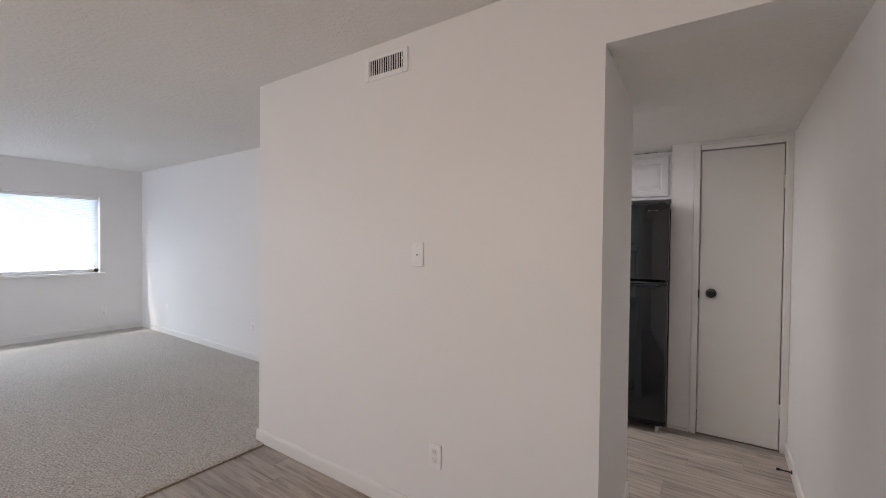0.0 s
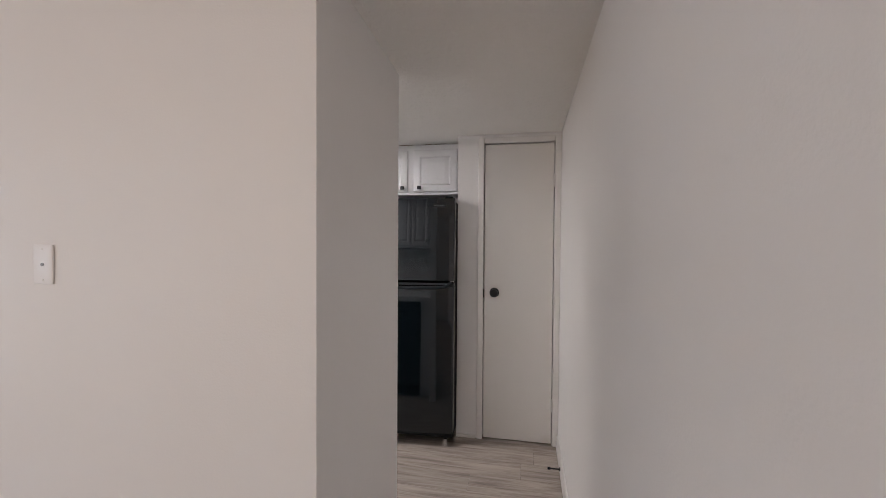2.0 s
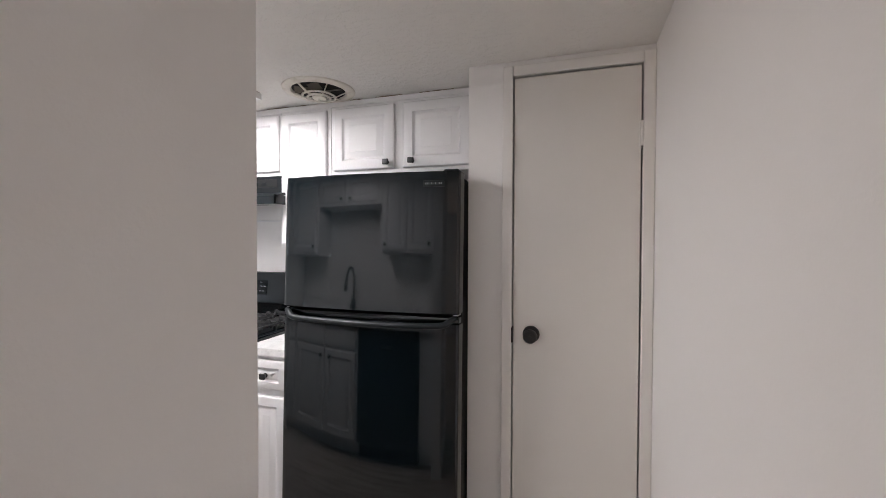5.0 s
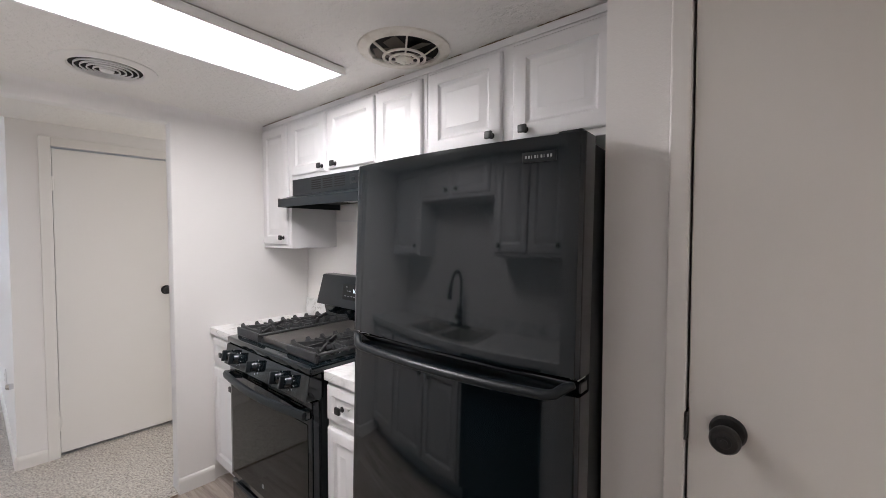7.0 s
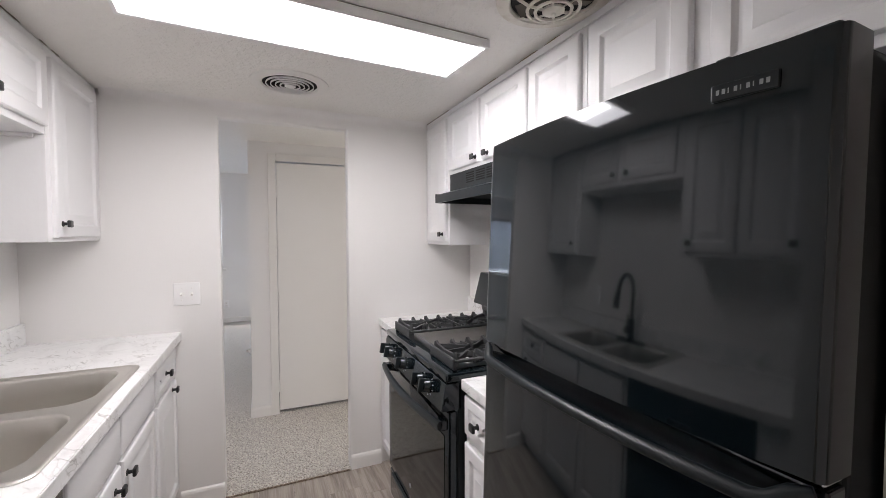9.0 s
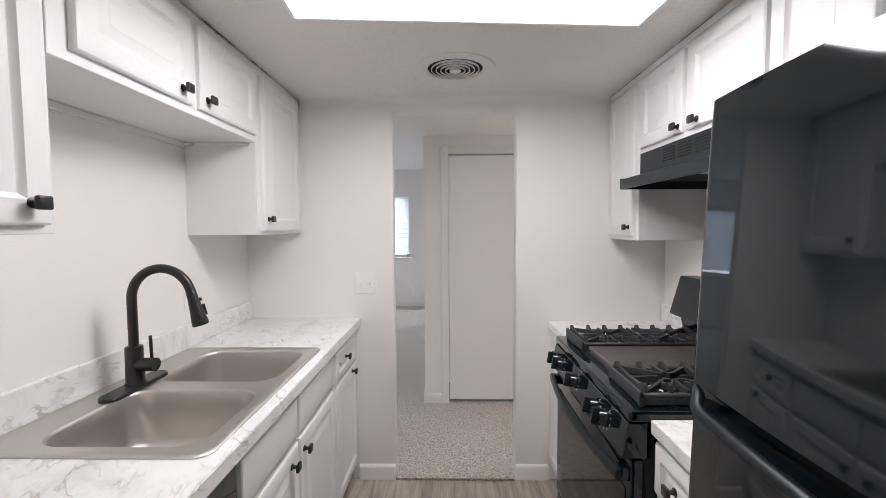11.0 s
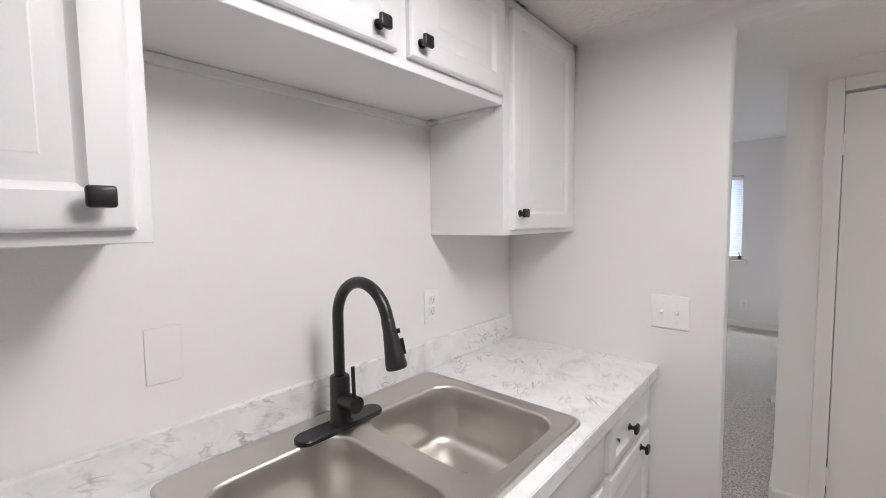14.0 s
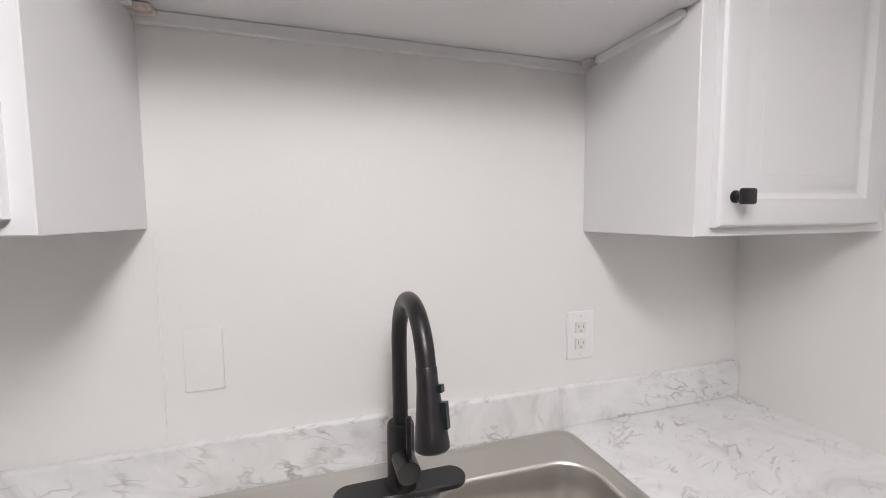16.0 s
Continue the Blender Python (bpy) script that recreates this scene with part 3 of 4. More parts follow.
setting("trim_range_wall", cube((-2.005, YB - 0.005, 1.505), (-0.97, YB, 1.516), 0.002), CAB, "thin white ledge on the wall below the hood", "trim")
RAW = Nodes("bare_wood", (0.52, 0.43, 0.32), 0.8)
RAW.colour(RAW.ramp(RAW.noise(40.0, 4.0), [(0.35, (0.46, 0.38, 0.30)), (0.5, (0.70, 0.65, 0.58)), (0.62, (0.8, 0.78, 0.76))]))
RAW = RAW.m
for x0, x1 in ((-0.985, -0.947), (-1.842, -1.815)):
    setting("trim_block", cube((x0, YS + 0.014, BOTM - 0.014), (x1, YS + 0.042, BOTM - 0.001), 0.003), RAW, "bare wood corner block with peeling paint under the cabinet", "trim")
setting("trim_cabinet", cube((-1.842, YS + 0.05, BOTM - 0.014), (-1.826, UF - 0.03, BOTM - 0.001), 0.001), CAB, "white strip under the cabinet's side", "trim")
setting("trim_cabinet", cube((-0.964, YS + 0.05, BOTM - 0.014), (-0.948, UF - 0.03, BOTM - 0.001), 0.001), CAB, "white strip under the cabinet's side", "trim")
setting("wall_seam", cube((-0.958, YS, 1.02), (XN, YS + 0.0025, BOTL + 0.02)), WALL, "painted wall panel below the near cabinet", "wall")
# uneven brown caulk where the cabinets meet the ceiling
def caulk(x0, x1, y, seed):
    bm = bmesh.new()
    x, r = x0, random.Random(seed)
    while x < x1:
        ln = r.uniform(0.03, 0.16)
        if r.random() < 0.72:
            pts = [(min(x + ln * k / 4, x1), y + r.uniform(-0.001, 0.001), ZK - 0.0025) for k in range(5)]
            if pts[-1][0] - pts[0][0] > 0.01:
                tube(bm, pts, [0.0008] + [r.uniform(0.0012, 0.0028) for _ in range(3)] + [0.0008], 5)
        x += ln
    return setting("caulk_line", bm, CAULK, "broken brown caulk line along the ceiling", "caulk")
caulk(XD + 0.01, -0.175, UFR - 0.004, 3)
caulk(XD + 0.01, XN - 0.01, UF + 0.003, 5)
BF, BFR = 2.454, 3.545        # faces of the base cabinets
G = "white base cabinets"
ZC = 0.877
CR = 0.897
def base(x0, x1, doors, label, back, face, out, top=ZC):
    return cabinet("base_cabinet", x0, x1, 0.0, top, back, face, out, label, doors, G, 0.10)
base(XD, -1.905, [("drawer_front", -2.325, -1.935, 0.705, 0.842, (-2.09, 0.785)), ("door", -2.325, -1.935, 0.125, 0.685, (-2.215, 0.665))], "white base cabinet with a drawer above a door", YS, BF, 1)
base(-1.905, -1.066, [("false_front", -1.882, -1.477, 0.712, 0.845, None), ("false_front", -1.460, -1.09, 0.712, 0.845, None), ("door", -1.882, -1.477, 0.125, 0.695, (-1.505, 0.645)), ("door", -1.460, -1.09, 0.125, 0.695, (-1.392, 0.645))], "white double-door base cabinet under the sink", YS, BF, 1, 0.70)
rail = bpy.data.objects["base_cabinet.001"]
part("top_rail", cube((-0.418, BF - 0.02 - YS, 0.70), (0.418, BF - YS, ZC)), CAB, rail)
base(-0.452, XN, [], "narrow white base filler between dishwasher and partition", YS, BF, 1)
dishwasher = thing("dishwasher", pose(-0.759, BF, 0), "black built-in dishwasher under the worktop beside the sink", "dishwasher")
part("body", cube((-0.29, YS + 0.06 - BF, 0.09), (0.29, -0.03, 0.72), 0.004), SATIN, dishwasher)
part("door", cube((-0.3, -0.028, 0.115), (0.3, 0.018, 0.735), 0.006, 2), BLACK, dishwasher, "", 40)
dpanel = part("control_panel", cube((-0.3, -0.028, 0.74), (0.3, 0.022, 0.866), 0.008, 3), BLACK, dishwasher, "", 40)
part("latch", cube((-0.06, 0.02, 0.75), (0.06, 0.034, 0.775), 0.004, 2), SATIN, dpanel)
part("kick_plate", cube((-0.295, -0.06, 0.005), (0.295, -0.045, 0.105), 0.002), SATIN, dishwasher)
for x in (-0.25, 0.25):
    part("foot", rod(bmesh.new(), (x, -0.12, 0), (x, -0.12, 0.09), 0.014, 12), SATIN, dishwasher)
base(XD, -1.985, [("drawer_front", -2.325, -2.0, 0.705, 0.842, (-2.16, 0.772)), ("door", -2.325, -2.0, 0.125, 0.675, (-2.04, 0.615))], "narrow white base cabinet between wall and range", YB, BFR, -1, CR - 0.038)
base(-1.205, -0.965, [("drawer_front", -1.19, -0.98, 0.705, 0.842, (-1.085, 0.772)), ("door", -1.19, -0.98, 0.125, 0.675, None)], "narrow white base cabinet between range and refrigerator", YB, BFR, -1, CR - 0.038)

# worktops
CT = 0.915
SX0, SX1, SY0, SY1 = -1.783, -0.974, 1.904, 2.456
top = thing("worktop", pose(0, 0, 0), "white marble-pattern laminate worktop with a backsplash lip", "worktop")
bm = bmesh.new()
outer = [(XD, YS), (XN, YS), (XN, 2.489), (XD, 2.489)]
hole = [(SX0 + 0.02, SY0 + 0.02), (SX1 - 0.02, SY0 + 0.02), (SX1 - 0.02, SY1 - 0.02), (SX0 + 0.02, SY1 - 0.02)]
for z in (ZC, CT):
    rings = [[bm.verts.new((x, y, z)) for x, y in loop] for loop in (outer, hole)]
    for i in range(4):
        j = (i + 1) % 4
        bm.faces.new((rings[0][i], rings[0][j], rings[1][j], rings[1][i]))
bm.verts.ensure_lookup_table()
vs = bm.verts
for k in (0, 4):
    for i in range(4):
        j = (i + 1) % 4
        bm.faces.new((vs[k + i], vs[k + j], vs[8 + k + j], vs[8 + k + i]))
part("slab", bm, MARBLE, top)
part("front_edge", cube((XD, 2.489, ZC - 0.003), (XN, 2.493, CT), 0.002), MARBLE, top)
part("backsplash", cube((XD, YS, CT), (XN, YS + 0.019, CT + 0.098), 0.003, 2), MARBLE, top)
top = thing("worktop", pose(0, 0, 0), "small marble-pattern laminate worktop beside the range", "worktop")
part("slab", cube((XD, 3.522, CR - 0.038), (-1.985, YB, CR), 0.003, 2), MARBLE, top)
part("backsplash", cube((XD, YB - 0.019, CR), (-1.985, YB, CR + 0.098), 0.003), MARBLE, top)
top = thing("worktop", pose(0, 0, 0), "small marble-pattern laminate worktop beside the refrigerator", "worktop")
part("slab", cube((-1.200, 3.522, CR - 0.038), (-0.96, YB, CR), 0.003, 2), MARBLE, top)
part("backsplash", cube((-1.200, YB - 0.019, CR), (-0.96, YB, CR + 0.098), 0.003), MARBLE, top)

# ---- sink and faucet ----
def sheet_with_holes(bm, outer, holes, z):
    """A flat sheet between an outline and the holes in it."""
    edges = []
    for loop in (outer, *holes):
        vs = [bm.verts.new((x, y, z)) for x, y in loop]
        edges += [bm.edges.new((a, b)) for a, b in zip(vs, vs[1:] + vs[:1])]
    bmesh.ops.triangle_fill(bm, use_beauty=True, edges=edges)


def stack(bm, loops, cap=True):
    """Joins outlines of equal count, each with its own height, into one skin."""
    rings = [[bm.verts.new((x, y, z)) for x, y in loop] for loop, z in loops]
    for a, b in zip(rings, rings[1:]):
        for i in range(len(a)):
            j = (i + 1) % len(a)
            bm.faces.new((a[i], a[j], b[j], b[i]))
    if cap:
        bm.faces.new(rings[-1])


sx, sy = (SX0 + SX1) / 2, (SY0 + SY1) / 2
sink = thing("sink", pose(sx, sy, CT), "double-bowl brushed stainless steel sink set into the worktop", "sink")
hx, hy = (SX1 - SX0) / 2, (SY1 - SY0) / 2
bowls = [(-hx + 0.040, -hy + 0.103, -0.030, hy - 0.044), (0.030, -hy + 0.103, hx - 0.040, hy - 0.044)]
bm = bmesh.new()
rim = rounded(-hx, -hy, hx, hy, 0.035)
def inset(d):
    return rounded(-hx + d, -hy + d, hx - d, hy - d, 0.035 - d * 0.6)
inner = inset(0.021)
stack(bm, [(rim, 0.0005), (rim, 0.004), (inset(0.003), 0.0068), (inset(0.007), 0.0078), (inset(0.012), 0.0076), (inset(0.016), 0.0058), (inset(0.018), 0.0052), (inner, 0.0052)], False)
sheet_with_holes(bm, inner, [rounded(*b, 0.075, 8) for b in bowls], 0.0052)
bmesh.ops.remove_doubles(bm, verts=bm.verts, dist=0.0002)
part("rim", bm, STEEL, sink, "", 40)
for x0, y0, x1, y1 in bowls:
    bm = bmesh.new()
    def at(d, r):
        return rounded(x0 + d, y0 + d, x1 - d, y1 - d, r, 8)
    stack(bm, [(at(0, 0.075), 0.0052), (at(0.003, 0.073), 0.003), (at(0.006, 0.071), -0.003), (at(0.011, 0.07), -0.06), (at(0.016, 0.07), -0.125), (at(0.022, 0.068), -0.147), (at(0.034, 0.06), -0.162), (at(0.055, 0.05), -0.169), (at(0.10, 0.03), -0.172)])
    bowl = part("bowl", bm, STEEL, sink, "", 50)
    m = Matrix.Translation(((x0 + x1) / 2, (y0 + y1) / 2 - 0.01, -0.1715))
    drain = part("drain", lathe(bmesh.new(), [(0.056, 0), (0.054, 0.003), (0.043, 0.0035), (0.041, -0.0005 + 0.001), (0.012, 0.0012), (0.010, 0.006), (0.004, 0.007)], 32, m), CHROME, bowl, "round steel drain with basket", 40)

FX, FY = -1.364, 1.998
faucet = thing("faucet", pose(FX, FY, CT + 0.0052), "matte black high-arc pull-down kitchen faucet on a deck plate", "faucet")
bm = bmesh.new()
stack(bm, [(rounded(-0.124, -0.03, 0.124, 0.03, 0.0299, 8), 0.0), (rounded(-0.124, -0.03, 0.124, 0.03, 0.0299, 8), 0.008), (rounded(-0.121, -0.027, 0.121, 0.027, 0.0269, 8), 0.011)])
part("deck_plate", bm, MATTE, faucet, "", 40)
part("body", lathe(bmesh.new(), [(0.029, 0.011), (0.029, 0.014), (0.0255, 0.02), (0.0245, 0.126), (0.0225, 0.130), (0.015, 0.131)], 32), MATTE, faucet, "", 40)
R = 0.0945
path = [(0, 0, 0.125), (0, 0, 0.2), (0, 0, 0.272)] + [(0, R - R * math.cos(radians(a)), 0.278 + R * math.sin(radians(a))) for a in range(6, 169, 6)]
part("spout", tube(bmesh.new(), path, 0.0138, 20), MATTE, faucet, "", 50)
tip = Vector(path[-1])
way = (Vector(path[-1]) - Vector(path[-2])).normalized()
q = way.to_track_quat("Z", "Y").to_matrix().to_4x4()
spray = part("spray_head", lathe(bmesh.new(), [(0.0140, -0.002), (0.0148, 0.0), (0.0148, 0.016), (0.0156, 0.028), (0.0182, 0.052), (0.0216, 0.080), (0.0236, 0.097), (0.0232, 0.103), (0.020, 0.106)], 28, Matrix.Translation(tip) @ q), MATTE, faucet, "", 40)
mm = Matrix.Translation(tip) @ q
side = (mm.to_3x3().inverted() @ Vector((-0.8, 0.6, 0.0)))
side.z = 0
side.normalize()
bm = bmesh.new()
for z0, z1, r in ((0.022, 0.032, 0.0155), (0.044, 0.078, 0.0195)):
    at_side = mm @ Matrix.Translation(side * (r + 0.002) + Vector((0, 0, (z0 + z1) / 2))) @ Matrix.Rotation(math.atan2(side.y, side.x), 4, "Z")
    bmesh.ops.create_cube(bm, size=1.0, matrix=at_side @ Matrix.LocRotScale(None, None, (0.008, 0.012, z1 - z0)))
part("button", bm, SATIN, spray)
handle = part("handle", rod(bmesh.new(), (0, 0.014, 0.072), (0, 0.068, 0.072), 0.0205, 28), MATTE, faucet, "", 40)
part("lever", rod(bmesh.new(), (-0.004, 0.052, 0.088), (-0.004, 0.05, 0.162), 0.0048, 14), MATTE, handle, "", 40)

# ---- refrigerator ----
FX0, FX1, FF, FZ = -0.966, -0.183, 3.453, 1.640
fridge = thing("refrigerator", pose((FX0 + FX1) / 2, 4.1, 0, -1.6, 0, 1.7), "glossy black top-freezer refrigerator in an alcove", "refrigerator")
w = (FX1 - FX0) / 2
yb, yf = -0.0, FF - 4.1
part("body", cube((-w + 0.006, yf + 0.075, 0.03), (w - 0.006, yb, FZ - 0.012), 0.006, 2), PEBBLE, fridge)


LEAN = math.tan(radians(0.8))          # the freezer door stands a little further back at its top


def front_y(x):
    return yf - 0.023 * (1 - (x / (w - 0.03)) ** 2)


def bowed(z0, z1, lean=0.0, rx=0.03, ry=0.022):
    """A door with a bowed front and softly rounded upright edges."""
    left = [(-w + rx - rx * math.cos(radians(90 * i / 10)), yf + ry - ry * math.sin(radians(90 * i / 10))) for i in range(11)]
    front = [(x, front_y(x)) for x in (-w + rx + (2 * w - 2 * rx) * i / 36 for i in range(1, 36))]
    edge = w - 0.012
    right = [(edge, front_y(edge))] + [(edge + 0.012 * math.sin(radians(15 * i)), front_y(edge) + 0.012 - 0.012 * math.cos(radians(15 * i))) for i in range(1, 7)]
    outline = left + front + right + [(w, yf + 0.068), (-w, yf + 0.068)]
    levels = [z0 + (z1 - z0) * k / 16 for k in range(17)]
    bm = bmesh.new()
    rings = []
    for z in levels:
        t = max(0.0, (z - FZ + 0.11) / 0.11)
        rings.append([bm.verts.new((x, y + (0.0022 * t * t if y < yf + 0.06 else 0.0) + lean * (z - 1.37), z)) for x, y in outline])
    for a, b in zip(rings, rings[1:]):
        for i in range(len(a)):
            j = (i + 1) % len(a)
            bm.faces.new((a[i], a[j], b[j], b[i]))
    bm.faces.new(rings[0][::-1])
    bm.faces.new(rings[-1])
    return bm


SP = 1.079
upper = part("freezer_door", bowed(SP + 0.012, FZ, LEAN), BLACK, fridge, "", 30)
lower = part("fridge_door", bowed(0.075, SP - 0.03), BLACK, fridge, "", 30)
part("door_lip", cube((-w + 0.004, yf + 0.022, SP - 0.031), (w - 0.004, yf + 0.066, SP - 0.004), 0.004, 2), BLACK, lower)
part("gasket", cube((-w + 0.012, yf + 0.066, 0.08), (w - 0.012, yf + 0.076, FZ - 0.02)), DARK, fridge)
hp = []
for i in range(41):
    u = -1 + 2 * i / 40
    s = min(1.0, (1 - abs(u)) / 0.13)
    s = s * s * (3 - 2 * s)
    hp.append((u * (w - 0.012), yf + 0.008 - s * (0.022 + 0.020 * math.cos(u * 1.5)), SP - 0.004 - 0.026 * s - 0.010 * s * (1 - u * u)))
handle = part("handle", tube(bmesh.new(), hp, [0.0075] + [0.0125] * 39 + [0.0075], 14, 0.85), SATIN, lower, "bowed glossy black pull bar", 50)
bm = bmesh.new()
rows = [[bm.verts.new(v) for v in (Vector(p) + Vector((0, 0.004, 0.0)), Vector((p[0], yf + 0.02, SP - 0.034)))] for p in hp[3:-3]]
back = [[bm.verts.new(v.co + Vector((0, 0.0, -0.008))) for v in r] for r in rows]
for a, b, c, d in zip(rows, rows[1:], back, back[1:]):
    bm.faces.new((a[0], b[0], b[1], a[1]))
    bm.faces.new((c[0], c[1], d[1], d[0]))
part("scoop", bm, BLACK, handle, "", 50)
part("hinge_cap", cube((w - 0.075, yf + 0.03, FZ), (w - 0.015, yf + 0.11, FZ + 0.014), 0.005, 2), SATIN, fridge)
part("hinge", cube((w - 0.03, yf + 0.016, SP + 0.001), (w - 0.006, yf + 0.06, SP + 0.009), 0.003), CHROME, fridge, "small bright middle hinge")
part("hinge", cube((-w + 0.006, yf + 0.016, SP + 0.001), (-w + 0.024, yf + 0.05, SP + 0.008), 0.003), CHROME, fridge, "small bright middle hinge")
badge = part("badge", cube((-0.041, -0.004, -0.012), (0.041, 0.006, 0.012), 0.002, 2), SATIN, upper, "dark nameplate with pale bars")
badge.matrix_local = pose(w - 0.103, front_y(w - 0.103) + LEAN * 0.225, 1.592, -0.8, 0, 6.3)
bm = bmesh.new()
for i in range(9):
    x = -0.0335 + i * 0.0076
    box(bm, (x, -0.0046, -0.0035), (x + (0.0014 if i in (2, 4, 6) else 0.0042), -0.0041, 0.0035))
part("badge_bars", bm, LABEL, badge)
part("kick_grille", cube((-w + 0.01, yf + 0.05, 0.025), (w - 0.01, yf + 0.08, 0.072), 0.003), SATIN, fridge)
for x in (-w + 0.05, w - 0.05):
    part("foot", rod(bmesh.new(), (x, yf + 0.03, -0.0170), (x, yf + 0.03, 0.03), 0.017, 16, 0.012), CHROME, fridge, "small bright levelling foot")

# ---- gas range ----
RX0, RX1, RF = -1.968, -1.206, 3.478
rx = (RX0 + RX1) / 2
rg = thing("gas_range", pose(rx, RF, 0), "black freestanding gas range with cast-iron grates", "range")
w = (RX1 - RX0) / 2
part("body", cube((-w, 0.035, 0.04), (w, 0.64, 0.885), 0.003), SATIN, rg)
part("cooktop", cube((-w - 0.003, -0.012, 0.885), (w + 0.003, 0.60, 0.918), 0.009, 3), BLACK, rg, "", 40)
part("well", cube((-w + 0.035, 0.03, 0.9175), (w - 0.035, 0.56, 0.9195), 0.0), SATIN, rg)
bm = prism(bmesh.new(), [(-0.03, 0.785), (-0.012, 0.884), (0.05, 0.884), (0.05, 0.785)], "x", -w, w, 0.003)
panel = part("control_panel", bm, BLACK, rg)
tilt = math.degrees(math.atan2(0.018, 0.099))
for x in (-0.31, -0.235, -0.05, 0.165, 0.245):
    m = Matrix.Translation((x, -0.021, 0.835)) @ pose(0, 0, 0, 90 - tilt)
    bm = lathe(bmesh.new(), [(0.026, 0), (0.026, 0.006), (0.022, 0.010), (0.0205, 0.024), (0.018, 0.027)], 24, m)
    k = part("knob", bm, BLACK, panel, "", 40)
    grip = bmesh.new()
    bmesh.ops.create_cube(grip, size=1.0, matrix=m @ Matrix.LocRotScale((0, 0, 0.027), None, (0.013, 0.050, 0.036)))
    bmesh.ops.bevel(grip, geom=grip.edges[:], offset=0.003, segments=2, profile=0.5, affect="EDGES")
    part("grip", grip, SATIN, k, "", 40)
    marks = bmesh.new()
    for a in (0, 40, 75, 110, 150):
        bmesh.ops.create_cube(marks, size=1.0, matrix=m @ pose(0, 0, 0, 0, 0, a) @ Matrix.LocRotScale((0, -0.033, 0.0006), None, (0.0022, 0.006, 0.001)))
    part("dial_mark", marks, PRINT, k, "pale printed dial marks")
oven = part("oven_door", cube((-w + 0.004, -0.004, 0.205), (w - 0.004, 0.034, 0.778), 0.006, 2), BLACK, rg, "", 40)
part("oven_window", cube((-w + 0.03, -0.0065, 0.235), (w - 0.03, -0.0035, 0.685), 0.001), GLASSB, oven, "dark reflective glass")
part("emblem", lathe(bmesh.new(), [(0.010, 0), (0.010, 0.001), (0.007, 0.0012)], 20, Matrix.Translation((-0.03, -0.0065, 0.285)) @ pose(0, 0, 0, 90)), LABEL, oven, "small round grey emblem")
# Raised black bars; the slots' inner shade is put into their colour.
slots = bmesh.new()
for x in (-0.27, -0.10, 0.10, 0.27):
    for z in (0.745, 0.756, 0.767):
        box(slots, (x - 0.07 if abs(x) < 0.2 else x - 0.045, -0.0055, z), (x + 0.07 if abs(x) < 0.2 else x + 0.045, -0.0035, z + 0.006))
part("vent_slot", slots, DARK, oven)
hp = [(-w + 0.012 + (2 * w - 0.024) * i / 24, -0.028 - 0.03 * math.sin(math.pi * i / 24), 0.732) for i in range(25)]
bm = bmesh.new()
rings = [[bm.verts.new((x, y + dy, z + dz)) for dy, dz in ((-0.010, -0.014), (-0.013, 0.006), (-0.006, 0.017), (0.004, 0.017), (0.008, 0.004), (0.002, -0.015))] for x, y, z in hp]
for a, b in zip(rings, rings[1:]):
    for i in range(6):
        bm.faces.new((a[i], a[(i + 1) % 6], b[(i + 1) % 6], b[i]))
bm.faces.new(rings[0])
bm.faces.new(rings[-1][::-1])
hd = part("handle", bm, SATIN, oven, "wide bowed black handle", 50)
for s in (-1, 1):
    part("handle_post", cube((s * (w - 0.012), -0.03, 0.712), (s * (w - 0.05), 0.0, 0.749), 0.004), BLACK, hd)
drawer = part("drawer", cube((-w + 0.004, 0.0, 0.05), (w - 0.004, 0.034, 0.188), 0.006, 2), BLACK, rg, "", 40)
part("drawer_pull", cube((-w + 0.05, -0.006, 0.165), (w - 0.05, 0.004, 0.184), 0.004, 2), SATIN, drawer)
for s in (-1, 1):
    part("foot", rod(bmesh.new(), (s * (w - 0.04), 0.09, 0), (s * (w - 0.04), 0.09, 0.042), 0.015, 12), SATIN, rg)


def bar(bm, pts, wd=0.0055, ht=0.007):
    """A cast bar of upright rectangular section, tapered towards its top, along a line of points."""
    rows = []
    for i, p in enumerate(pts):
        d = Vector(pts[min(i + 1, len(pts) - 1)]) - Vector(pts[max(i - 1, 0)])
        side = Vector((-d.y, d.x, 0.0))
        side = side.normalized() * wd if side.length > 1e-6 else Vector((0, wd, 0))
        p, up = Vector(p), Vector((0, 0, ht))
        rows.append([bm.verts.new(v) for v in (p - side - up, p + side - up, p + side * 0.72 + up, p - side * 0.72 + up)])
    for a, b in zip(rows, rows[1:]):
        for i in range(4):
            bm.faces.new((a[i], a[(i + 1) % 4], b[(i + 1) % 4], b[i]))
    bm.faces.new(rows[0][::-1])
    bm.faces.new(rows[-1])


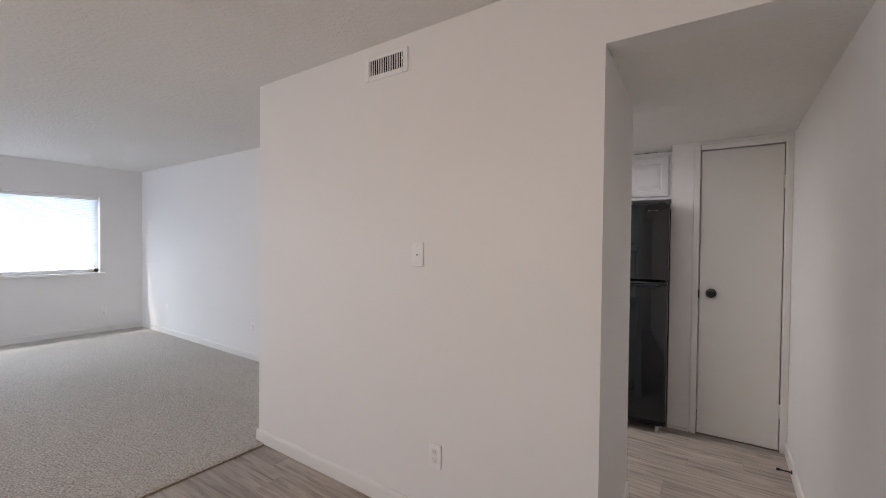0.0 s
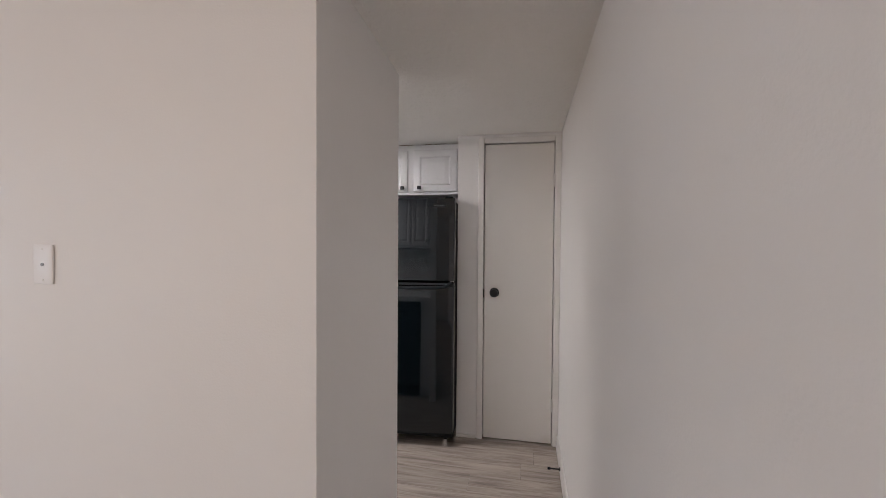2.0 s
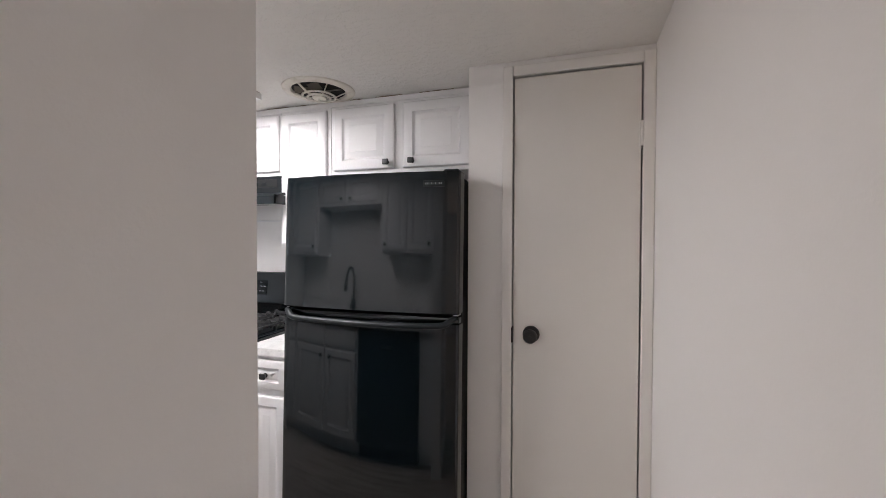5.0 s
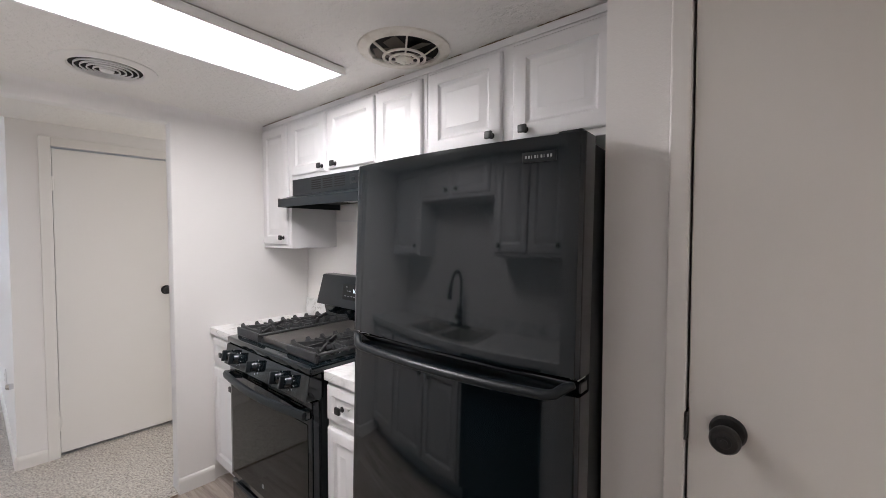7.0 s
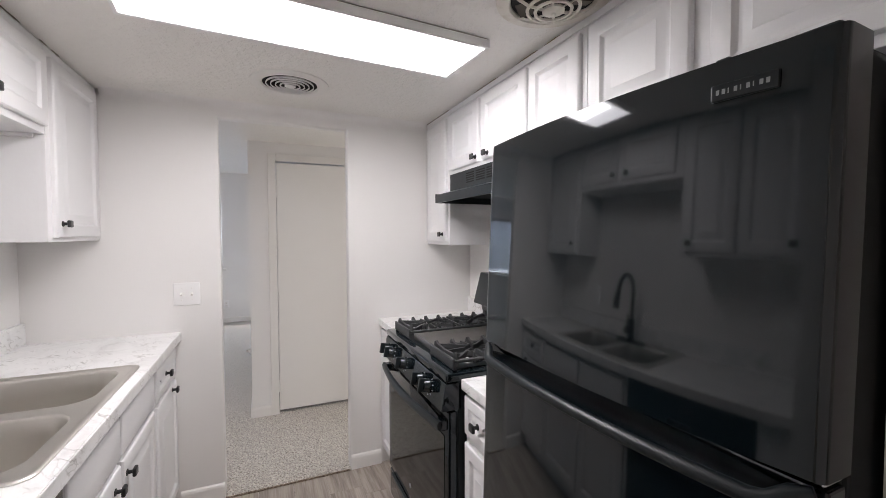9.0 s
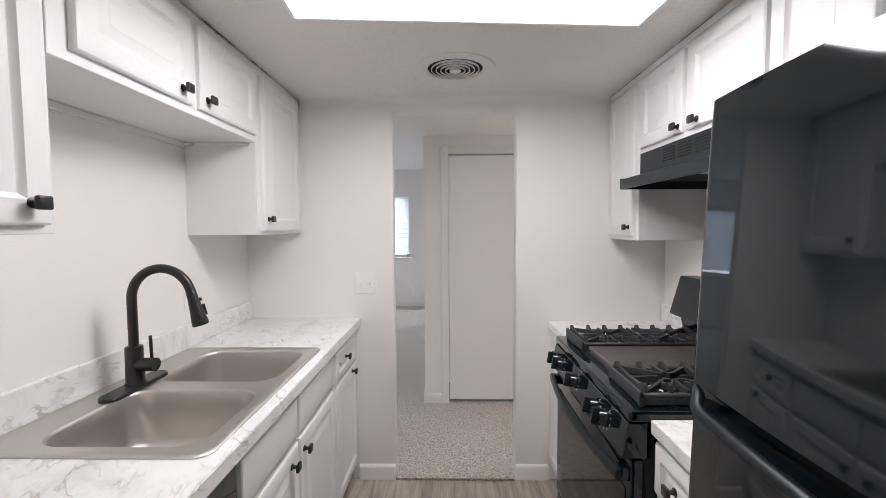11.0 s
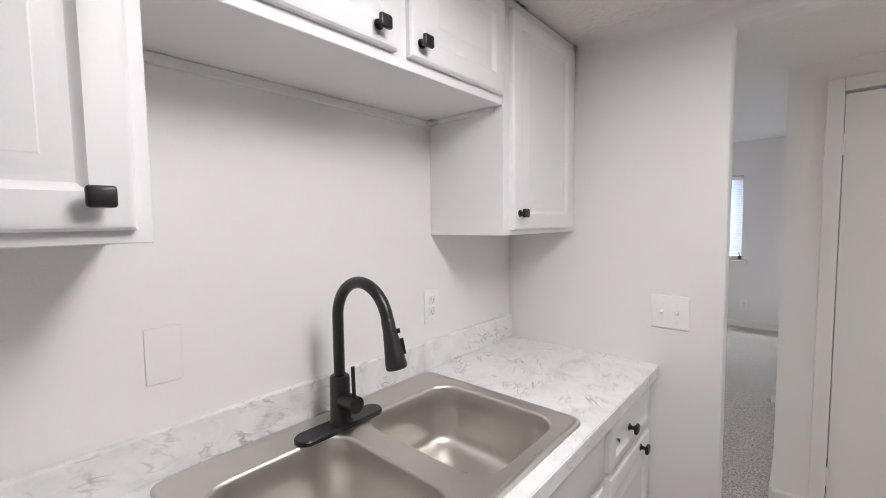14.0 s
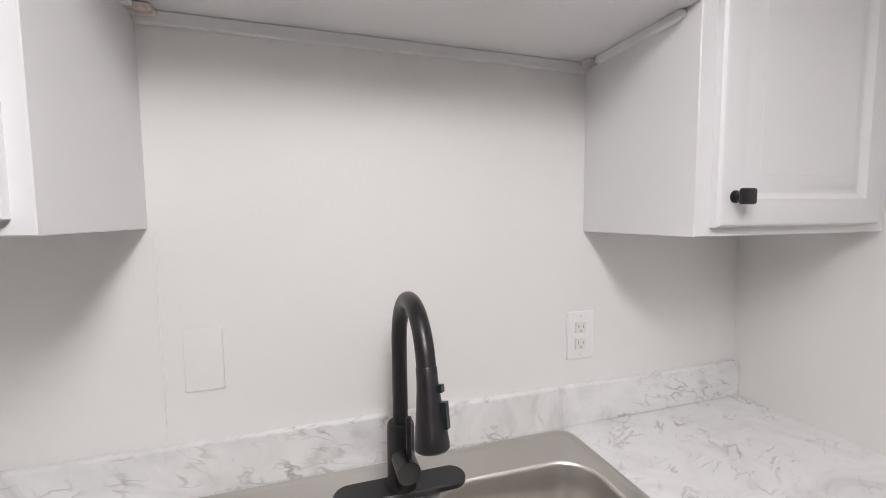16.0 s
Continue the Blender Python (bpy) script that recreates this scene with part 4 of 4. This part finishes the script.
zt = 0.957
for s in (-1, 1):
    cx = s * 0.245
    bm = bmesh.new()
    x0, x1, y0, y1 = cx - 0.105, cx + 0.105, 0.035, 0.555
    for a, b in (((x0, y0), (x1, y0)), ((x1, y0), (x1, y1)), ((x1, y1), (x0, y1)), ((x0, y1), (x0, y0))):
        box(bm, (min(a[0], b[0]) - 0.007, min(a[1], b[1]) - 0.007, zt - 0.014), (max(a[0], b[0]) + 0.007, max(a[1], b[1]) + 0.007, zt - 0.002), 0.003)
    box(bm, (x0 - 0.006, y0 - 0.009, zt - 0.034), (x1 + 0.006, y0 + 0.002, zt + 0.004), 0.003)
    box(bm, (x0 - 0.006, y1 - 0.002, zt - 0.034), (x1 + 0.006, y1 + 0.009, zt + 0.004), 0.003)
    for i in range(8):
        y = y0 + 0.012 + (y1 - y0 - 0.024) * i / 7
        reach = 0.105 if i in (0, 7) else 0.078 if i in (3, 4) else 0.06
        for e, xx in ((-1, x0), (1, x1)):
            bar(bm, [(xx + e * 0.004, y, zt - 0.014), (xx - e * 0.004, y, zt + 0.008), (xx - e * 0.016, y, zt + 0.013), (xx - e * 0.03, y, zt + 0.004), (xx - e * reach, y, zt - 0.001)], 0.0065, 0.009)
    for cy in (0.165, 0.425):
        for dx, dy in ((1, 1), (1, -1), (-1, 1), (-1, -1)):
            bar(bm, [(cx + dx * 0.100, cy + dy * 0.112, zt - 0.002), (cx + dx * 0.058, cy + dy * 0.062, zt + 0.001), (cx + dx * 0.028, cy + dy * 0.03, zt + 0.001), (cx + dx * 0.024, cy + dy * 0.010, zt - 0.001)], 0.0062, 0.0085)
        for dx in (-1, 1):
            bar(bm, [(cx + dx * 0.105, cy, zt - 0.003), (cx + dx * 0.032, cy, zt)], 0.0062, 0.0085)
        for dy in (-1, 1):
            bar(bm, [(cx, cy + dy * 0.118, zt - 0.003), (cx, cy + dy * 0.034, zt)], 0.0062, 0.0085)
    bar(bm, [(x0, (y0 + y1) / 2, zt - 0.004), (x1, (y0 + y1) / 2, zt - 0.004)], 0.0065, 0.009)
    for fx in (x0, x1):
        for fy in (y0, (y0 + y1) / 2, y1):
            box(bm, (fx - 0.007, fy - 0.007, 0.919), (fx + 0.007, fy + 0.007, zt - 0.013))
    part("grate", bm, IRON, rg, "matte cast-iron grate", 40)
    for cy, r in ((0.165, 0.047), (0.425, 0.038)):
        m = Matrix.Translation((cx, cy, 0.9195))
        b = part("burner", lathe(bmesh.new(), [(r + 0.012, 0), (r + 0.010, 0.006), (r, 0.009), (r - 0.004, 0.016), (0.02, 0.017)], 28, m), CHROME, rg, "grey metal burner", 40)
        part("burner_cap", lathe(bmesh.new(), [(r, 0.0155), (r + 0.001, 0.020), (r - 0.004, 0.0245), (0.01, 0.026)], 28, m), IRON, b, "", 40)
part("griddle", cube((-0.118, 0.045, 0.9195), (0.118, 0.545, 0.949), 0.008, 2), GRIDDLE, rg, "flat grey-black centre griddle plate")
bm = prism(bmesh.new(), [(0.56, 0.90), (0.53, 1.03), (0.64, 1.03), (0.64, 0.90)], "x", -w + 0.02, w - 0.02, 0.004)
guard = part("backguard", bm, BLACK, rg)
bm = bmesh.new()
front = [(-w - 0.005, 0.497, 1.02), (w + 0.005, 0.497, 1.02), (w - 0.028, 0.525, 1.195), (-w + 0.028, 0.525, 1.195)]
rear = [(-w - 0.005, 0.60, 1.02), (w + 0.005, 0.60, 1.02), (w - 0.028, 0.60, 1.195), (-w + 0.028, 0.60, 1.195)]
a = [bm.verts.new(v) for v in front]
b = [bm.verts.new(v) for v in rear]
bm.faces.new(a)
bm.faces.new(b[::-1])
for i in range(4):
    bm.faces.new((a[i], b[i], b[(i + 1) % 4], a[(i + 1) % 4]))
bmesh.ops.bevel(bm, geom=bm.edges[:], offset=0.006, segments=3, profile=0.5, affect="EDGES")
console = part("console", bm, SATIN, guard, "", 40)
lean = math.degrees(math.atan2(0.028, 0.175))
m = Matrix.Translation((-0.03, 0.5095, 1.11)) @ pose(0, 0, 0, -lean)
bm = bmesh.new()
bmesh.ops.create_cube(bm, size=1.0, matrix=m @ Matrix.LocRotScale((0.02, -0.0015, 0), None, (0.25, 0.003, 0.085)))
disp = part("display", bm, GLASSB, guard, "dark glass clock panel")
bm = bmesh.new()
for i, (u, v) in enumerate([(-0.085, 0.028), (-0.075, 0.006), (-0.055, 0.006), (-0.09, -0.022), (-0.065, -0.022), (-0.035, -0.022), (-0.01, -0.022), (0.015, -0.022), (0.04, -0.022), (0.085, 0.03), (0.09, 0.006), (0.112, 0.006), (0.085, -0.022), (0.105, -0.022)]):
    bmesh.ops.create_cube(bm, size=1.0, matrix=m @ Matrix.LocRotScale((u + 0.015, -0.0032, v), None, (0.014, 0.001, 0.0035)))
part("key_label", bm, LABEL, disp)
writing("10:56", 0.03, DIGIT, disp, m @ Matrix.Translation((0.02, -0.0034, 0.008)) @ pose(0, 0, 0, 90), "clock_digits")

# ---- range hood ----
hood = thing("range_hood", pose(rx - 0.008, YB, 1.575), "black under-cabinet range hood above the range", "range hood")
w = 0.379
yl, yb = 3.745 - YB, 3.832 - YB
part("body", prism(bmesh.new(), [(yb, 0.068), (yb, 0.158), (0, 0.158), (0, 0.068)], "x", -w + 0.002, w - 0.002, 0.002), SATIN, hood)
bm = bmesh.new()
prism(bm, [(yl, 0.002), (yl, 0.044), (yb + 0.002, 0.070), (0, 0.070), (0, 0.055), (yb, 0.055), (yl + 0.012, 0.034), (yl + 0.012, 0.002)], "x", -w, w)
for s in (-1, 1):
    box(bm, (s * w, yl, 0.002), (s * (w - 0.004), 0, 0.05))
part("canopy", bm, SATIN, hood)
part("filter", cube((-w + 0.06, yl + 0.08, 0.03), (0.05, -0.06, 0.045), 0.002), DARK, hood, "dark grease filter")
part("lamp_lens", cube((0.09, yl + 0.03, 0.012), (0.25, yl + 0.15, 0.03), 0.006, 2), PLATE, hood, "pale plastic lamp cover")
bm = bmesh.new()
# Black strips on the uncut front take the place of shaded slots.
for g in range(3):
    for r in range(5):
        box(bm, (-0.18 + g * 0.105, yb - 0.0012, 0.092 + r * 0.011), (-0.095 + g * 0.105, yb + 0.0005, 0.098 + r * 0.011))
part("vent_slot", bm, DARK, hood)
ctrl = part("control_strip", cube((0.155, yb - 0.003, 0.098), (0.325, yb, 0.142), 0.001), MATTE, hood, "dark control strip with rocker switches")
for x in (0.175, 0.225):
    part("switch", cube((x, yb - 0.008, 0.108), (x + 0.03, yb - 0.003, 0.128), 0.002), SATIN, ctrl)

# ---- ceiling fixtures ----
lamp = thing("ceiling_light", pose(-1.318, 3.065, ZK, 0, 0, 4), "long flat ceiling light with a white frame and glowing diffuser", "ceiling light")
for a, b in (((-0.160, -0.562), (-0.146, 0.562)), ((0.146, -0.562), (0.160, 0.562)), ((-0.146, -0.562), (0.146, -0.548)), ((-0.146, 0.548), (0.146, 0.562))):
    part("frame", cube((a[0], a[1], -0.034), (b[0], b[1], -0.003), 0.003, 2), PLATE, lamp)
part("diffuser", cube((-0.146, -0.548, -0.031), (0.146, 0.548, -0.024)), LAMP, lamp)
part("gasket", cube((-0.155, -0.557, -0.004), (0.155, 0.557, 0.0)), CAULK, lamp, "dirty brown gap against the ceiling")


def ringed(bm, loop, seg=40, m=None):
    """Turns a closed outline of (radius, height) pairs round z."""
    m = m or Matrix()
    rings = [[bm.verts.new(m @ Vector((r * math.cos(2 * math.pi * i / seg), r * math.sin(2 * math.pi * i / seg), z))) for i in range(seg)] for r, z in loop]
    for a, b in zip(rings, rings[1:] + rings[:1]):
        for i in range(seg):
            j = (i + 1) % seg
            bm.faces.new((a[i], a[j], b[j], b[i]))
    return bm


vent = thing("ceiling_vent", pose(-1.935, 3.012, ZK), "round white louvred air diffuser in the kitchen ceiling", "ceiling vent")
part("flange", ringed(bmesh.new(), [(0.172, 0), (0.170, -0.004), (0.150, -0.007), (0.125, -0.009), (0.119, -0.004), (0.119, 0)]), TRIM, vent, "", 40)
# No hole is cut above; a black disc gives the hollow's shade.
part("backing", lathe(bmesh.new(), [(0.119, -0.001), (0.119, -0.0005)], 40), DARK, vent)
for i, r in enumerate((0.102, 0.082, 0.062, 0.042)):
    d = 0.0015 * i
    part("louvre", ringed(bmesh.new(), [(r + 0.002, -0.003 - d), (r + 0.0035, -0.009 - d), (r - 0.0005, -0.0105 - d), (r - 0.001, -0.0095 - d), (r + 0.002, -0.008 - d), (r + 0.0005, -0.003 - d)]), PLATE, vent, "", 40)
part("hub", lathe(bmesh.new(), [(0.024, -0.003), (0.024, -0.014), (0.016, -0.0165), (0.004, -0.018)], 24), PLATE, vent, "", 40)
fan = thing("exhaust_fan", pose(-0.906, 3.682, ZK), "aged round exhaust fan grille in the kitchen ceiling", "exhaust fan")
part("flange", ringed(bmesh.new(), [(0.168, 0), (0.166, -0.006), (0.150, -0.011), (0.130, -0.012), (0.124, -0.006), (0.124, 0)]), AGED, fan, "", 40)
# Flat black disc for the shade further up, where nothing is modelled.
part("duct_shade", lathe(bmesh.new(), [(0.124, -0.0012), (0.124, -0.0005)], 40), DARK, fan)
for r, z in ((0.075, -0.030), (0.052, -0.036)):
    part("grille_ring", ringed(bmesh.new(), [(r + 0.005, z), (r + 0.004, z - 0.005), (r - 0.004, z - 0.005), (r - 0.005, z), (r, z + 0.003)]), AGED, fan, "", 40)
part("hub", lathe(bmesh.new(), [(0.032, -0.034), (0.032, -0.040), (0.022, -0.045), (0.007, -0.046), (0.006, -0.052), (0.002, -0.053)], 28), AGED, fan, "", 40)
for i in range(6):
    a = math.radians(60 * i + 20)
    part("spoke", tube(bmesh.new(), [(0.128 * math.cos(a), 0.128 * math.sin(a), -0.010), (0.078 * math.cos(a), 0.078 * math.sin(a), -0.033), (0.03 * math.cos(a), 0.03 * math.sin(a), -0.038)], 0.0045, 6, 0.6), AGED, fan)
for i in range(5):
    a = math.radians(72 * i)
    bm = bmesh.new()
    bmesh.ops.create_cube(bm, size=1.0, matrix=pose(0, 0, -0.010, 0, 0, math.degrees(a)) @ Matrix.LocRotScale((0.065, 0, 0), Euler((radians(16), 0, 0)), (0.09, 0.05, 0.0015)))
    part("blade", bm, DULL, fan, "dull dark brown fan blade")

# ---- wall fittings ----
grille = thing("wall_vent", pose(-1.294, YV, 2.272), "white wall supply register with upright louvres", "wall vent")
for a, b in (((-0.148, -0.062), (-0.118, 0.062)), ((0.118, -0.062), (0.148, 0.062)), ((-0.118, -0.062), (0.118, -0.036)), ((-0.118, 0.044), (0.118, 0.062))):
    part("frame", cube((a[0], -0.008, a[1]), (b[0], 0, b[1]), 0.002), PLATE, grille)
# Black sheet behind the louvres carries the shade of the opening.
part("backing", cube((-0.118, -0.0015, -0.036), (0.118, -0.0005, 0.044)), DARK, grille)
for i in range(15):
    bm = bmesh.new()
    bmesh.ops.create_cube(bm, size=1.0, matrix=Matrix.LocRotScale((-0.1095 + i * 0.01565, -0.0055, 0.004), Euler((0, 0, radians(62))), (0.0018, 0.0135, 0.08)))
    part("slat", bm, PLATE, grille)
part("lever", cube((0.121, -0.014, 0.0), (0.128, -0.008, 0.012)), PLATE, grille)


def plate(name, m, wd, ht, label, category, look_of=None, thick=0.0065):
    """A wall plate in the local xz plane that faces -y."""
    root = thing(name, m, label, category)
    part("cover", cube((-wd / 2, -thick, -ht / 2), (wd / 2, 0, ht / 2), thick * 0.55, 3), look_of or PLATE, root, "", 40)
    return root


def screw(root, x, z):
    part("screw", lathe(bmesh.new(), [(0.0035, 0.0058), (0.003, 0.0072), (0.001, 0.0076)], 12, Matrix.Translation((x, 0, z)) @ pose(0, 0, 0, 90)), TRIM, root)


def outlet(m, label):
    root = plate("wall_outlet", m, 0.074, 0.118, label, "outlet")
    for z in (-0.02, 0.02):
        face = part("socket", cube((-0.016, -0.0085, z - 0.0145), (0.016, -0.005, z + 0.0145), 0.002), TRIM, root)
        bm = bmesh.new()
        box(bm, (-0.0075, -0.009, z - 0.002), (-0.0055, -0.0083, z + 0.007))
        box(bm, (0.0055, -0.009, z - 0.002), (0.0075, -0.0083, z + 0.006))
        rod(bm, (0, -0.009, z - 0.008), (0, -0.0083, z - 0.008), 0.0025, 8)
        part("slot", bm, SLOT, face)
    for z in (-0.048, 0.048):
        screw(root, 0, z)
    return root


outlet(pose(-0.958, YV, 0.343), "white duplex outlet low on the vent wall")
outlet(pose(-6.45, YC, 0.375), "white outlet on the far living-room wall")
outlet(pose(-4.22, YC, 0.37), "white outlet above the carpet in the living room")
outlet(pose(-1.833, YS, 1.134, 0, 0, 180), "white duplex outlet above the worktop")
outlet(pose(XW, 2.31, 0.30, 0, 0, 90), "white outlet under the living-room window")
jack = plate("jack_plate", pose(-1.074, YV, 1.301), 0.072, 0.116, "white wall plate with a small centre jack", "wall plate")
part("jack", rod(bmesh.new(), (0, -0.009, 0), (0, -0.004, 0), 0.005, 12), LABEL, jack)
for z in (-0.045, 0.045):
    screw(jack, 0, z)
switch = plate("light_switch", pose(XD, 2.523, 1.108, 0, 0, 90), 0.118, 0.116, "white double toggle switch plate beside the doorway", "light switch")
for x in (-0.023, 0.023):
    bm = bmesh.new()
    bmesh.ops.create_cube(bm, size=1.0, matrix=Matrix.LocRotScale((x, -0.011, 0.0), Euler((radians(25), 0, 0)), (0.010, 0.018, 0.010)))
    part("toggle", bm, TRIM, switch)
    for z in (-0.03, 0.03):
        screw(switch, x, z)
blank = plate("blank_plate", pose(-1.024, YS, 1.165, 0, 0, 180), 0.066, 0.116, "painted-over blank wall plate above the sink", "wall plate", WALL, 0.0048)
stop = thing("door_stop", pose(XR - 0.013, 3.275, 0.045), "black rod door stop on the baseboard", "door stop")
part("rod", rod(bmesh.new(), (0.0, 0, 0), (-0.058, 0, 0), 0.0045, 12), MATTE, stop)
part("rose", rod(bmesh.new(), (0.0, 0, 0), (-0.006, 0, 0), 0.012, 16, 0.009), MATTE, stop)
part("tip", rod(bmesh.new(), (-0.056, 0, 0), (-0.072, 0, 0), 0.0075, 14), SATIN, stop)
hook = thing("door_latch", pose(-3.42, YC, 0.50), "small bright metal catch on the corridor corner", "latch")
part("cup", lathe(bmesh.new(), [(0.016, 0), (0.020, 0.02), (0.012, 0.035)], 16, pose(0, 0, 0, 90)), CHROME, hook)

# ---- floor planks, last ----
rnd = random.Random(4)
shapes = {}
floor = bpy.data.objects["floor"]
PW = 0.178
row = 0
y = YN
while y < YB:
    x = XD + 0.004 - rnd.uniform(0.0, 1.1)
    y1 = min(y + PW, YB)
    while x < XR:
        ln = 1.22
        a, b = max(x, XD + 0.004), min(x + ln, XR)
        if b - a > 0.02:
            key = (round(b - a, 3), round(y1 - y, 3))
            if key not in shapes:
                bm = cube((0.0004, 0.0004, -0.004), (key[0] - 0.0004, key[1] - 0.0004, 0.0), 0.0009)
                shapes[key] = mesh_of(bm, "plank", PLANK)
            ob = new("plank", shapes[key])
            ob.parent = floor
            ob.location = (a, y, 0.0)
        x += ln
    y = y1
    row += 1
